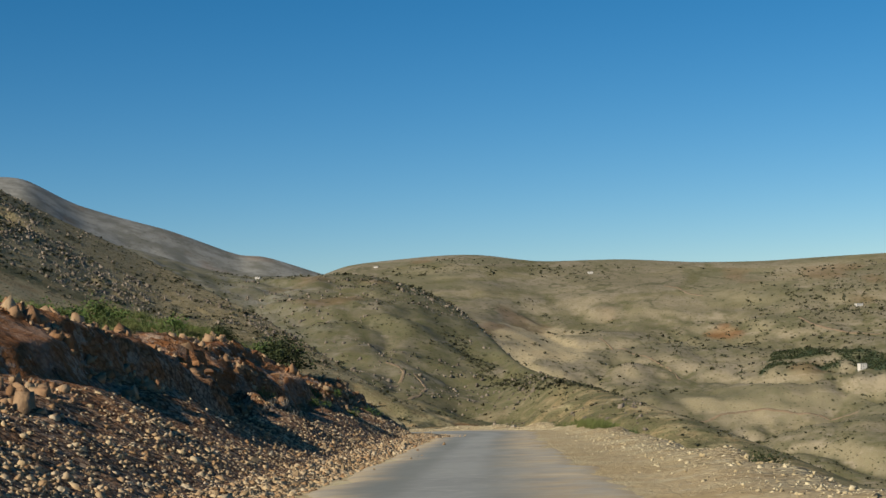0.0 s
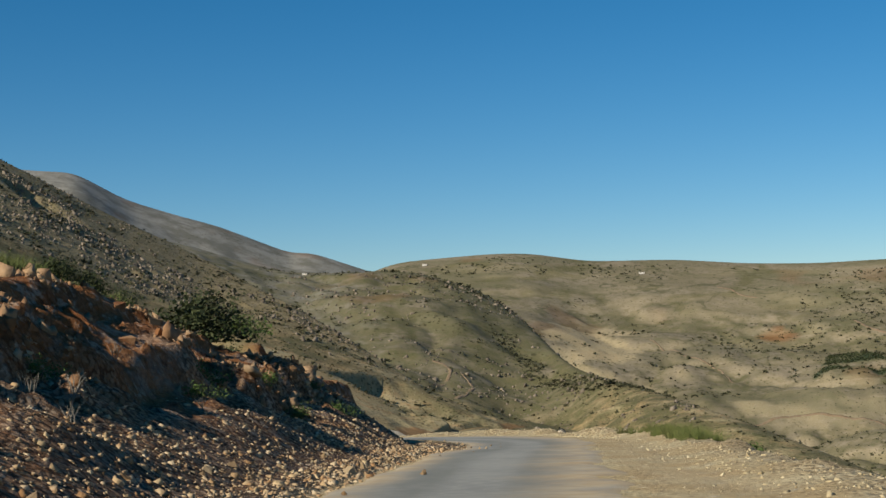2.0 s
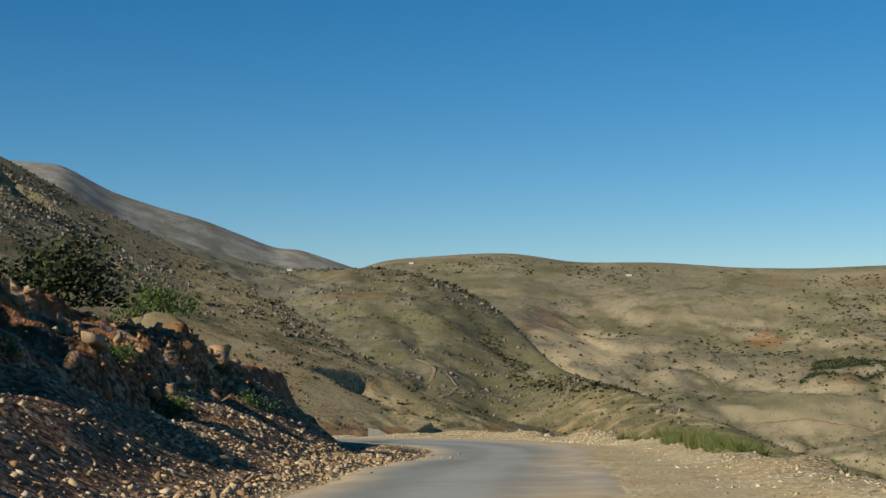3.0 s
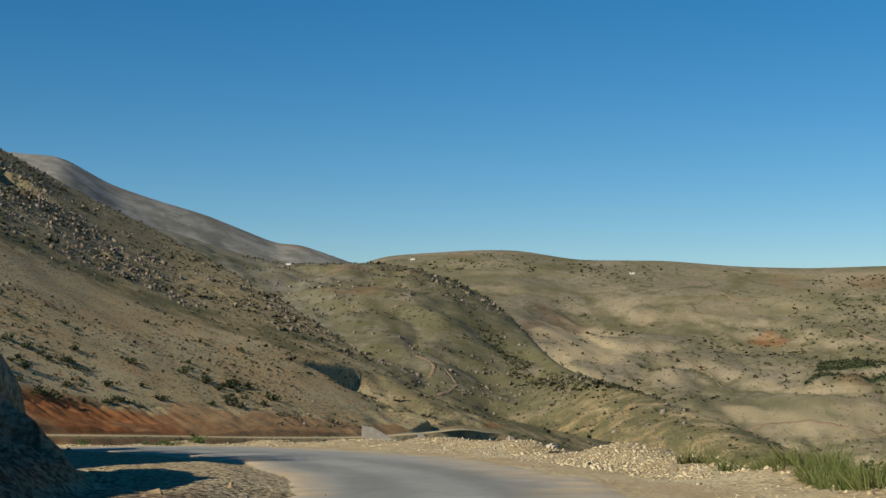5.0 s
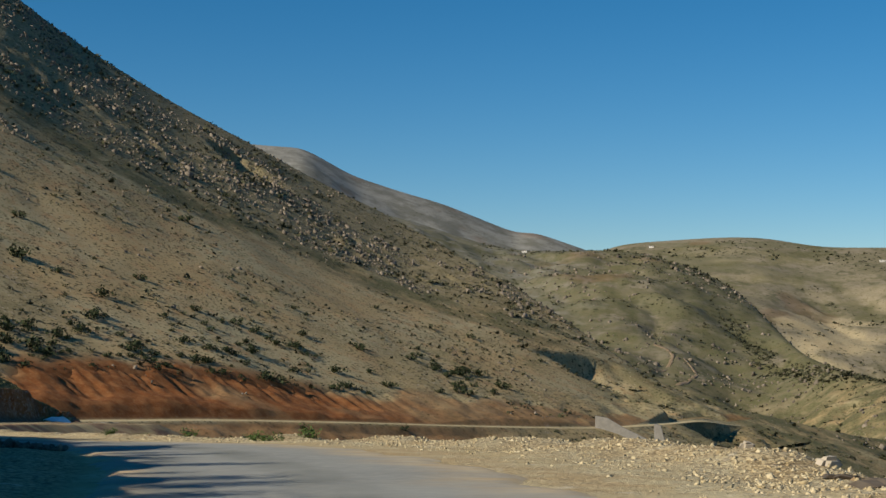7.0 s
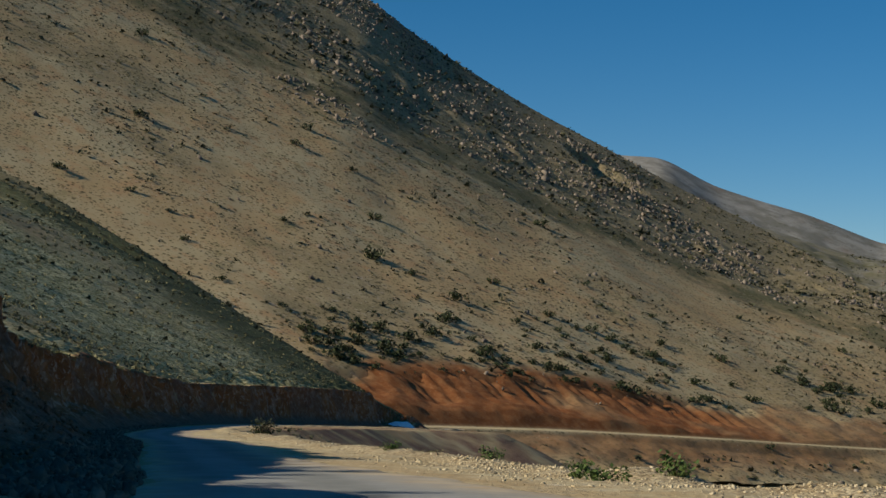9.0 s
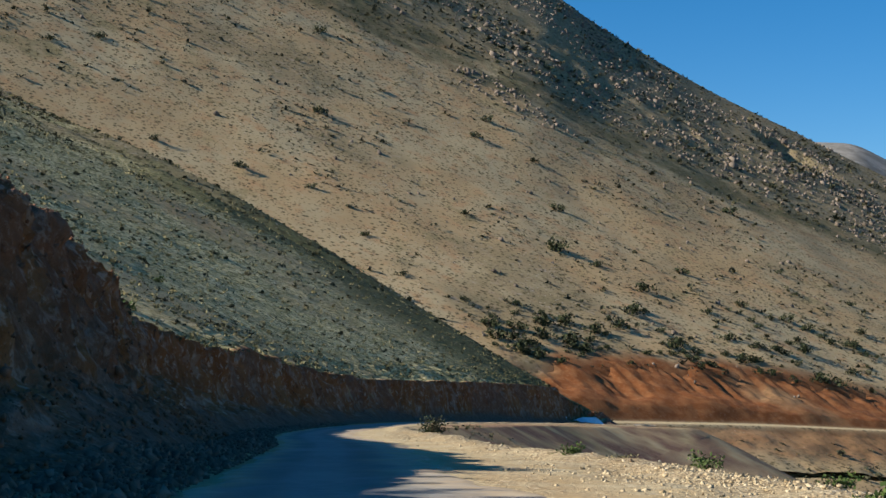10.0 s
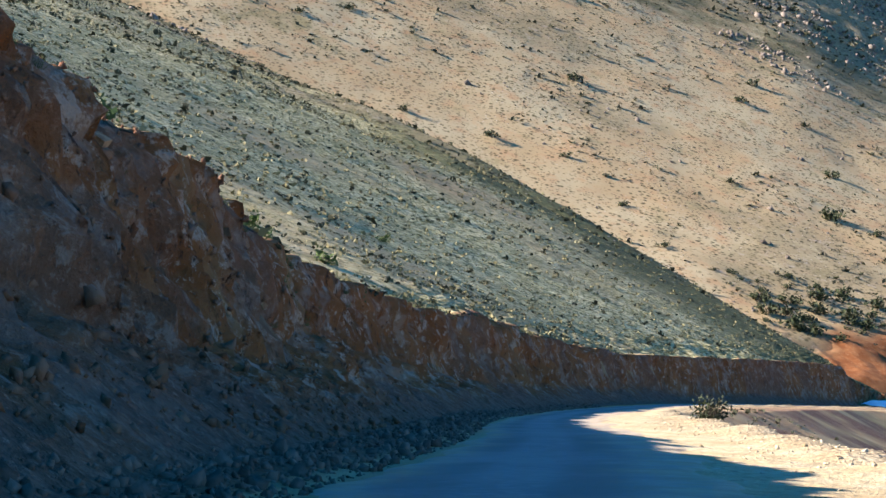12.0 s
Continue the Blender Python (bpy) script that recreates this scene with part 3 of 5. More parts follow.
DARK = plain_material("dark_opening", (0.0186, 0.0186, 0.0186), (0.031, 0.031, 0.031), 1.0)


# Corners of the dark green plots in the valley, as triangles.
ORCHARD_PLOTS = (((595, 2730), (650, 2655), (668, 2600)), ((595, 2730), (668, 2600), (560, 2625)), ((672, 2640), (712, 2612), (690, 2520)), ((712, 2612), (760, 2575), (690, 2520)),
                 ((760, 2575), (735, 2480), (690, 2520)), ((528, 2570), (560, 2618), (600, 2590)), ((610, 2560), (662, 2585), (668, 2530)))


def layer(ob, name, values):
    """A soil mask on a sheet's points, for its material."""
    ob.data.attributes.new(name, "FLOAT", "POINT").data.foreach_set("value", np.clip(values, 0, 1).astype(np.float32).ravel())


def soils(ob, x, y, z, tilt=None):
    """What covers the ground where: red earth in the cuts, sand on the verge, scrub on the spur, rock high on the hill."""
    az = np.degrees(np.arctan2(-(x - CENTRE[0]), y - CENTRE[1]))
    r = np.hypot(x - CENTRE[0], y - CENTRE[1])
    red, sand, scrub, grey, dots = (np.zeros(x.shape) for _ in range(5))
    near = (np.abs(x) < 420) & (y > -150) & (y < 620)
    s, d, zr = along(x[near], y[near], ROAD_S, ROAD_P, ROAD_N)
    up = z[near] - zr
    patch = fbm(x[near], y[near], 5, 4, 81)
    cut = CUT(s)
    edge = (cut + 0.62 * FOOT(s) + 2.6 * FACE_OUT(s)) / 3.22 + 0.5 * ramp(-np.abs(s - 208), -24, -14)
    bank = np.where(s < 172, (1 - ramp(-d + patch * 2, 13.2, 14.4)) * ramp(cut, 0.6, 1.6), (1 - ramp(-d + patch, edge - 0.3, edge + 0.5)))
    if tilt is not None:
        bank = np.maximum(bank, ramp(tilt[near], 0.6, 0.9) * (-d < 18) * (s > 100))
    bank = bank * ramp(-d, 4.0, 5.2) * (s < 515) * (1 - ramp(s, 95, 101) * (1 - ramp(s, 168, 176)) * (1 - ramp(up, 0.25, 0.7)))
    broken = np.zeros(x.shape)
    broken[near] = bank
    red[near] = bank * np.clip(1.15 + 0.6 * patch, 0, 1) * (1 - ramp(-d + patch * 2, 14, 16) * (s < 172))
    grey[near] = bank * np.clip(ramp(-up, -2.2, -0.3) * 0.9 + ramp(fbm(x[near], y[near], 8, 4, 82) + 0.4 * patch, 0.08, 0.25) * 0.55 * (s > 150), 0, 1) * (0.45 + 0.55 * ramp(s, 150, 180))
    verge = VERGE(s)
    fill = ramp(d, verge + 0.3, verge + 2) * (1 - ramp(d, verge + 28, verge + 50)) * ramp(s, 186, 205) * (s < 520)
    shoulder = ramp(-d, 3.9, 4.5) * (1 - ramp(-d + patch * 2, 9, 11)) * ramp(s, 98, 104) * (1 - ramp(s, 158, 170))
    grey[near] = np.maximum(grey[near], fill * np.clip(0.55 + patch * 1.5, 0, 1))
    sand[near] = ramp(d, -4.6 + 1.2 * (s > 156), -3.6 + 0.6 * (s > 156)) * (1 - ramp(d + patch * 2.5, verge + 0.2, verge + 2.2)) * (s < 515)
    sand[near] = np.maximum(sand[near], 0.8 * shoulder)
    dust = ramp(d, EDGE_R(s) - 0.6, EDGE_R(s) + 0.2) * (1 - ramp(d + patch, EDGE_R(s) + 1.2, EDGE_R(s) + 3.0)) * (s < 200)
    red[near] = np.maximum(red[near], 0.45 * dust)
    sand[near] = sand[near] * (1 - 0.3 * dust)
    spur = ramp(y[near] - x[near] * 0, 150, 200) * (d < -5) * (s > 175) * (1 - ramp(y[near] - (425 + np.clip(0.25 * (-x[near] - 150), -60, 50)), 10, 30))
    scrub[near] = (1 - bank) * spur * np.clip(0.8 + fbm(x[near], y[near], 30, 4, 83) * 1.6, 0, 1)
    # mask of the green crest band, darkened as a slope turned from the sun
    shady_green = np.zeros(x.shape)
    crest_y = 432 + np.clip(0.19 * (-x[near] - 150), -40, 38)
    shady_green[near] = (1 - bank) * ramp(s, 230, 280) * (d < -8) * ramp(y[near] - crest_y + 22 * fbm(x[near], y[near], 30, 4, 84), -54, -26) * (1 - ramp(y[near] - crest_y, 25, 50)) * ramp(x[near], -330, -230)
    far = (x > -320) & (x < 160) & (y > 520) & (y < 1250)
    s2, d2, z2 = along(x[far], y[far], FAR_S, FAR_P, FAR_N)
    width = np.interp(s2, [0, 30, 60, 150, 240, 330, 420], [20, 40, 46, 42, 32, 26, 8])
    wob = fbm(x[far], y[far], 25, 4, 85)
    red[far] = np.maximum(red[far], ramp(-d2, 3.5, 5) * (1 - ramp(-d2 + wob * 14, width * 0.85, width * 1.15)) * np.clip(1.2 + wob, 0, 1) * (1 - 0.45 * ramp(s2, 180, 260)))
    red[far] = np.maximum(red[far], ramp(d2, 4, 6) * (1 - ramp(d2, 14, 30)) * 0.6 * (1 - ramp(s2, 200, 300)))
    sand[far] = np.maximum(sand[far], (1 - ramp(np.abs(d2), 3.2, 4.4)) * ramp(-s2, -FAR_S[-1] + 10, -FAR_S[-1] + 120))
    green = np.clip(0.35 * ramp(az, 30, -4) + 0.75 * ramp(-az, -7, 1) * ramp(r, 700, 1000) * (1 - ramp(r, 2050, 2400)), 0, 1)
    green = green + 0.45 * ramp(r, 1150, 1300) * (az > 3) * (r < 2400)
    nose = np.zeros(x.shape)
    nose[near] = (d < -6) * (s < 175) * ramp(up, cut - 0.4, cut + 0.6)
    green = np.maximum(green, nose)
    rocky = ramp(y - (1111 + 0.58 * (x + 121)) + 20 * fbm(x, y, 40, 4, 88), -45, -5) * (r < 1500) * ramp(az, 3.5, 8)
    green = np.maximum(green, 0.95 * ramp(-np.abs(y - (1048 + 0.57 * (x + 121)) + 24 * fbm(x, y, 60, 4, 86)), -48, -22) * (r < 1330) * ramp(az, 2, 6))
    rocky = np.maximum(rocky, 0.8 * ramp(fbm(x, y, 90, 4, 87), 0.22, 0.4) * (r > 450) * (r < 1300) * (az > 3))
    dots = ramp(r, 1300, 1500) * (1 - 0.3 * ramp(r, 3800, 4400)) + 0.5 * ramp(-az, 3, 9) * ramp(r, 300, 600)
    dry = ramp(r, 1250, 1500) * (1 - 0.75 * ramp(r, 3700, 4200) * (az > 3))
    pale_grey = np.maximum(ramp(r, 3500, 4000) * ramp(az, 2, 5), 0.6 * ramp(r, 1180, 1330) * ramp(az, 3, 8))
    gully = 1 - 2 * np.abs(fbm(x, y, 380, 5, 35))
    green = np.maximum(green, 0.95 * ramp(gully, 0.72, 0.93) * (r > 1900) * (r < 3500))
    green = np.maximum(green, 0.7 * ramp(fbm(x, y, 300, 4, 93), 0.05, 0.3) * (r > 1900) * (r < 3600))
    # eroded pale faces where the far slopes are steep
    steepness = np.hypot(*np.gradient(z)) / np.maximum(np.hypot(np.gradient(x)[0], np.gradient(y)[0]), 0.1) if x.shape == GX.shape else 0 * x
    bare = ramp(steepness, 0.34, 0.6) * (r > 1900) * (r < 3300) * (az < 4)
    green = green * (1 - 0.8 * bare)
    # tracks and bare patches on the far hills
    red = np.maximum(red, 0.22 * ramp(fbm(x, y, 160, 3, 89), 0.3, 0.45) * (r > 1300))
    sand = np.maximum(sand, 0.16 * ramp(fbm(x * 0.5, y * 1.6, 130, 5, 91), 0.1, 0.45) * (r > 1900) * (az < 2))
    sand = np.maximum(sand, 0.25 * bare)
    tufts = 0.85 * ramp(r, 330, 450) * (1 - ramp(r, 1300, 1500)) * (1 - np.clip(red + sand, 0, 1))
    gravel = np.zeros(x.shape)
    gravel[near] = np.maximum(ramp(-d, 3.6, 4.2) * (1 - 0.7 * ramp(-d + patch * 3, 8.5, 10.6)) * (1 - ramp(-d, 12.5, 13.5)) * (s < 104), 0.8 * ramp(d, EDGE_R(s) + 0.8, verge) * (1 - ramp(d, verge + 0.5, verge + 2)))
    gravel[near] = np.maximum(gravel[near], 0.8 * shoulder)
    gravel[near] = np.maximum(gravel[near], grey[near] * (s > 150) * ramp(-up, -1.6, -0.3) * 0.25)
    for cx, cy, long, wide, turn, amount in ((165, 2760, 260, 75, -0.23, 0.62), (457, 2388, 60, 30, 0.9, 0.42), (412, 2415, 60, 26, 0.9, 0.42), (240, 2500, 90, 40, -0.3, 0.35)):
        u, v = (x - cx) * math.cos(turn) + (y - cy) * math.sin(turn), -(x - cx) * math.sin(turn) + (y - cy) * math.cos(turn)
        inside = 1 - ramp(np.hypot(u / wide, v / long) + fbm(x, y, 60, 4, 94) * 1.1, 0.55, 1.0)
        sand = np.maximum(sand, amount * inside)
        green = green * (1 - inside)
    spot = 1 - ramp(np.hypot((x - 529) / 55, (y - 2899) / 60) + fbm(x, y, 50, 4, 96), 0.5, 1.0)
    red = np.maximum(red, 0.6 * spot)
    grove = np.zeros(x.shape)
    for (ax, ay), (bx, by), (cx, cy) in ORCHARD_PLOTS:
        u, v = (x - ax) * (by - ay) - (y - ay) * (bx - ax), (x - bx) * (cy - by) - (y - by) * (cx - bx)
        w = (x - cx) * (ay - cy) - (y - cy) * (ax - cx)
        grove = np.maximum(grove, ((u > 0) & (v > 0) & (w > 0)) | ((u < 0) & (v < 0) & (w < 0)))
    for name, v in (("shady_green", shady_green), ("broken", broken), ("grove", grove), ("gravel", gravel), ("dry", dry), ("pale_grey", pale_grey), ("tufts", tufts), ("red", red), ("sand", sand), ("scrub", scrub), ("grey", grey), ("green", green), ("rocky", rocky), ("dots", dots)):
        layer(ob, name, v)


# ---- the ground: one sheet to the horizon ----
az = np.radians(np.r_[np.arange(-20, 62, 0.15), np.arange(62, 340, 2.5)])
rad = np.r_[6 * 50 ** np.linspace(0, 1, 60), np.arange(305, 1400, 5.0), np.arange(1400, 3600, 13.0), np.arange(3600, 4990, 40), 4990]
A, R = np.meshgrid(az, rad)
GX, GY = (CENTRE[0] - R * np.sin(A))[:, ::-1], (CENTRE[1] + R * np.cos(A))[:, ::-1]
GZ = ground_height(GX, GY, 1.2)
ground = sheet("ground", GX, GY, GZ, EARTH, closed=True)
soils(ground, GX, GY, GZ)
tagged(ground, "dry tan mountain land with scrub and bare soil", "ground", kind="structure")


def on_way(s, d, ways):
    """Places at distances along and across a way."""
    k = np.arange(len(ways[0]))
    q = np.interp(s, ways[0], k)
    p = [np.interp(q, k, ways[1][:, n]) for n in range(3)]
    m = [np.interp(q, k, ways[2][:, n]) for n in range(2)]
    return p[0] + d * m[0], p[1] + d * m[1], p[2]


NEAR_WAY, FAR_WAYS = (ROAD_S, ROAD_P, ROAD_N), (FAR_S, FAR_P, FAR_N)

# ---- the roadside: bank, verge and shoulders along the road ----
ss = np.r_[np.arange(-60, 14, 0.7), np.arange(14, 235, 0.3), np.arange(235, 515, 0.6)]
dd = np.r_[np.arange(-40, -17, 1.0), np.arange(-17, -3.7, 0.18), np.arange(-3.7, 3, 0.6), np.arange(3, 18, 0.3), np.arange(18, 31, 1.0)]
S2, D2 = np.meshgrid(ss, dd, indexing="ij")
px, py, _ = on_way(S2, D2, NEAR_WAY)
pz = ground_height(px, py)
# rough the steep faces sideways, as rock and earth break
steep = ramp(-D2, 6.5, 9.5) * ramp(D2, -18, -14) * (0.25 + 0.75 * ramp(S2, 172, 195))
shift = ((0.3 - 1.2 * np.abs(fbm(S2, pz * 0.25, 2.6, 4, 56))) * 0.7 * ramp(S2, 170, 185) + fbm(S2, pz * 1.3, 3.0, 6, 55, 0.65) * 1.0 + blocks(S2 * 1.0, pz * 1.6, 1.3, 57) * 0.45 + blocks(S2, pz * 1.3, 0.55, 59) * 0.3) * steep
k = np.arange(len(ROAD_S))
turn = np.interp(S2, ROAD_S, k)
px = px + shift * np.interp(turn, k, ROAD_N[:, 0])
py = py + shift * np.interp(turn, k, ROAD_N[:, 1])
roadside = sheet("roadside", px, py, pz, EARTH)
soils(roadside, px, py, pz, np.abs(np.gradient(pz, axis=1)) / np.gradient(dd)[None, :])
FACE = (px.ravel(), py.ravel(), pz.ravel(), S2.ravel(), D2.ravel())
tagged(roadside, "sandy verge and red earth bank beside the road", "roadside", kind="structure")

# ---- the bench of the road on the far hillside ----
S2, D2 = np.meshgrid(np.arange(6, FAR_S[-1] - 8, 1.5), np.arange(-42, 32, 0.8), indexing="ij")
fx, fy, _ = on_way(S2, D2, FAR_WAYS)
rill = np.abs(fbm(S2 + 0.15 * D2, D2 * 0.1, 6, 3, 98, 0.6)) * 3.0 * ramp(-D2, 12, 22) * (1 - ramp(-D2, 34, 41)) * (1 - ramp(S2, 190, 260))
fz = ground_height(fx, fy) + fbm(fx, fy, 9, 4, 95) * 1.2 * ramp(np.abs(D2), 4, 8) - rill
far_bench = sheet("far_bench", fx, fy, fz, EARTH)
soils(far_bench, fx, fy, fz)
tagged(far_bench, "pale road bench below a red earth cut", "hillside", kind="structure")

# ---- the asphalt ----
uu = np.linspace(0, 1, 23)
sa = np.arange(-60, 520, 0.5)
ragged_l, ragged_r = fbm(sa, sa * 0, 3, 4, 97) * 0.5, fbm(sa, sa * 0, 3, 4, 99) * 0.7
lo, hi = EDGE_L(sa) + ragged_l, EDGE_R(sa) + ragged_r
D2 = lo[:, None] + (hi - lo)[:, None] * uu
ax, ay, azz = on_way(sa[:, None] + 0 * D2, D2, NEAR_WAY)
edge = np.minimum(D2 - lo[:, None], hi[:, None] - D2)
azz = azz + 0.05 - 0.02 * np.clip(D2 - 2, 0, None) - 0.09 * (1 - ramp(edge, 0, 0.35))
road = sheet("road", ax, ay, azz, ASPHALT)
wheel = np.minimum(np.abs(D2 + 0.1), np.abs(D2 + 2.6))
layer(road, "track", 0.75 * (1 - ramp(wheel, 0.3, 0.9)))
layer(road, "dust", 1 - ramp(D2 - lo[:, None], 0.3, 1.3) + 1 - ramp(hi[:, None] - D2, 0.5, 2.6))
layer(road, "edge", 1 - ramp(D2 - lo[:, None], 0.05, 0.45) + 1 - ramp(hi[:, None] - D2, 0.1, 0.8))
tagged(road, "worn grey asphalt mountain road with sandy edges", "road", kind="structure")


# ---- helpers for things ----
def part(name, data, material, parent=None, label=""):
    """Links a bmesh or (points, faces) as one mesh object under a thing or a part."""
    me = bpy.data.meshes.new(name)
    if isinstance(data, tuple):
        me.from_pydata([tuple(p) for p in data[0]], [], [tuple(f) for f in data[1]])
    else:
        data.to_mesh(me)
        data.free()
    me.materials.append(material)
    me.update()
    ob = new(name, me)
    if parent:
        ob.parent = parent
    if label:
        ob["label"] = label
    return ob


def thing(name, place, label, category, group=""):
    ob = new(name)
    ob.location = place
    ob.empty_display_size = 0.2
    return tagged(ob, label, category, group)


def ground_at(x, y):
    return float(ground_height(np.array([float(x)]), np.array([float(y)]))[0])


ICO_V, ICO_F = None, None
_bm = bmesh.new()
bmesh.ops.create_icosphere(_bm, subdivisions=1, radius=1.0)
ICO_V = np.array([v.co[:] for v in _bm.verts])
ICO_F = np.array([[v.index for v in f.verts] for f in _bm.faces])
_bm.free()


def rock_form(seed):
    """An angular stone of about unit size: a round one with flats struck off it."""
    g = np.random.RandomState(seed)
    v = ICO_V.copy()
    for _ in range(9):
        n = g.normal(size=3)
        n /= np.linalg.norm(n)
        far = v @ n - g.uniform(0.3, 0.65)
        v -= np.clip(far, 0, None)[:, None] * n
    v *= g.uniform(0.7, 1.5, 3) * (1, 1, 0.8)
    v += g.normal(size=v.shape) * 0.09
    return v, ICO_F


CUBE_V = np.array([(x, y, z) for x in (-1, 1) for y in (-1, 1) for z in (-1, 1)], float) * 0.62
CUBE_F = np.array([(0, 1, 3, 2), (4, 6, 7, 5), (0, 4, 5, 1), (2, 3, 7, 6), (0, 2, 6, 4), (1, 5, 7, 3)])


def chip_form(seed):
    """A sharp-cornered chip of stone, tapered and skewed."""
    g = np.random.RandomState(seed)
    v = CUBE_V * g.uniform(0.55, 1.35, 3) + g.normal(size=(8, 3)) * 0.2
    v[v[:, 2] > 0, :2] *= g.uniform(0.72, 1.05)
    a = g.uniform(-0.6, 0.6)
    x, z = v[:, 0].copy(), v[:, 2].copy()
    v[:, 0], v[:, 2] = x * math.cos(a) - z * math.sin(a), x * math.sin(a) + z * math.cos(a)
    return v, CUBE_F


def leaf_form(seed, count, leaf, flat=0.7):
    """A loose dome of small leaves, uneven in outline."""
    g = np.random.RandomState(seed)
    lobes = g.normal(size=(5, 3)) * (0.45, 0.45, 0.22) + (0, 0, 0.42)
    at = lobes[g.randint(0, 5, count)] + g.normal(size=(count, 3)) * (0.3, 0.3, 0.24)
    at[:, 2] = np.abs(at[:, 2]) * flat
    a, b = g.normal(size=(count, 3)), g.normal(size=(count, 3))
    a /= np.linalg.norm(a, axis=1)[:, None]
    b = np.cross(a, b)
    b /= np.linalg.norm(b, axis=1)[:, None]
    size = leaf * g.uniform(0.6, 1.4, (count, 1))
    v = np.stack([at - a * size, at - b * size * 0.55, at + a * size, at + b * size * 0.55], 1).reshape(-1, 3)
    f = np.arange(count * 4).reshape(-1, 4)
    return v, f


def tuft_form(seed, count, width=0.03):
    """A tuft of upright blades."""
    g = np.random.RandomState(seed)
    root = g.normal(size=(count, 3)) * (0.16, 0.16, 0)
    lean = g.normal(size=(count, 3)) * (0.32, 0.32, 0) + root * 0.9
    tip = root + lean + np.stack([0 * root[:, 0], 0 * root[:, 0], g.uniform(0.5, 1.0, count)], 1)
    side = np.cross(tip - root, g.normal(size=(count, 3)))
    side *= width / np.linalg.norm(side, axis=1)[:, None]
    v = np.stack([root - side, root + side, tip], 1).reshape(-1, 3)
    return v, np.arange(count * 3).reshape(-1, 3)


def strew(name, forms, places, sizes, material, label, category, seed=0, tilt=0.0, smooth=False):
    """Many copies of a few forms, joined into one object of kind stuff."""
    g = np.random.RandomState(seed)
    vs, fs, start = [], [], 0
    sizes = np.asarray(sizes, float)
    if sizes.ndim == 1:
        sizes = sizes[:, None] * np.ones(3)
    pick = g.randint(0, len(forms), len(places))
    turn = g.uniform(0, 6.283, len(places))
    lean = g.normal(size=(len(places), 2)) * tilt
    for k, (fv, ff) in enumerate(forms):
        i = np.nonzero(pick == k)[0]
        if not len(i):
            continue
        v = fv[None] * sizes[i][:, None, :]
        c, s = np.cos(turn[i])[:, None], np.sin(turn[i])[:, None]
        x, y, z = v[..., 0] * c - v[..., 1] * s, v[..., 0] * s + v[..., 1] * c, v[..., 2]
        x, z = x + z * lean[i, :1], z - x * lean[i, :1]
        y, z = y + z * lean[i, 1:], z - y * lean[i, 1:]
        v = np.stack([x, y, z], -1) + places[i][:, None, :]
        f = ff[None] + (np.arange(len(i)) * len(fv))[:, None, None] + start
        start += len(i) * len(fv)
        vs.append(v.reshape(-1, 3))
        fs.append(f.reshape(-1, ff.shape[1]))
    v, f = np.concatenate(vs), np.concatenate(fs)
    n = f.shape[1]
    me = bpy.data.meshes.new(name)
    me.vertices.add(len(v))
    me.vertices.foreach_set("co", v.ravel())
    me.loops.add(f.size)
    me.loops.foreach_set("vertex_index", f.ravel().astype(np.int32))
    me.polygons.add(len(f))
    me.polygons.foreach_set("loop_start", np.arange(0, f.size, n, dtype=np.int32))
    me.polygons.foreach_set("loop_total", np.full(len(f), n, dtype=np.int32))
    me.update()
    me.materials.append(material)
    return tagged(new(name, me), label, category, kind="stuff")


CHIPS = [chip_form(40 + k) for k in range(12)]
RNG = np.random.RandomState(7)


def fan(n, az0, az1, r0, r1):
    """Random places spread evenly over a piece of the land, seen from CENTRE."""
    a = np.radians(RNG.uniform(az0, az1, n))
    r = np.sqrt(RNG.uniform(r0**2, r1**2, n))
    return CENTRE[0] - r * np.sin(a), CENTRE[1] + r * np.cos(a), np.degrees(a), r


def beside(n, s0, s1, d0, d1):
    s, d = RNG.uniform(s0, s1, n), RNG.uniform(0, 1, n)
    d = d0(s) + d * (d1(s) - d0(s))
    x, y, _ = on_way(s, d, NEAR_WAY)
    return s, d, x, y


def off_roads(x, y, keep=6.0):
    s2, d2, _ = along(x, y, FAR_S, FAR_P, FAR_N)
    return np.abs(d2) > keep


# ---- low scrub on the main hillside ----
SMALL = [leaf_form(100 + k, 5, 0.58) for k in range(6)]
x, y, a, r = fan(46000, 1, 60, 440, 1330)
keep = off_roads(x, y, 12) & (fbm(x, y, 70, 4, 111) + 0.12 * np.log(r / 800) > -0.22)
s2, d2, _ = along(x, y, FAR_S, FAR_P, FAR_N)
keep &= ~((d2 > -34) & (d2 < 0) & (s2 < 230))
x, y = x[keep], y[keep]
z = ground_height(x, y)
strew("hillside_scrub", SMALL, np.stack([x, y, z - 0.1], -1), RNG.gamma(1.7, 0.36, len(x)).clip(0.32, 2.4), SCRUB, "small dark scrub dotted over the tan hillside", "scrub", 1)

# ---- broken rock high on the hill ----
x, y, a, r = fan(46000, 1.5, 40, 740, 1320)
band = y - (1111 + 0.58 * (x + 121))
keep = ((band > -30) & (fbm(x, y, 60, 4, 113) * 1.3 + fbm(x, y, 14, 2, 114) * 0.5 + 0.3 * ramp(-np.abs(x + 350), -150, 0) - 0.0012 * band > -0.04)) | (np.hypot((x + 398) / 30, (y - 846) / 22) + fbm(x, y, 14, 3, 112) < 0.9)
keep &= RNG.uniform(0, 1, len(x)) < 0.12 + 0.88 * ramp(a, 4.5, 8.5)
x, y = x[keep], y[keep]
z = ground_height(x, y)
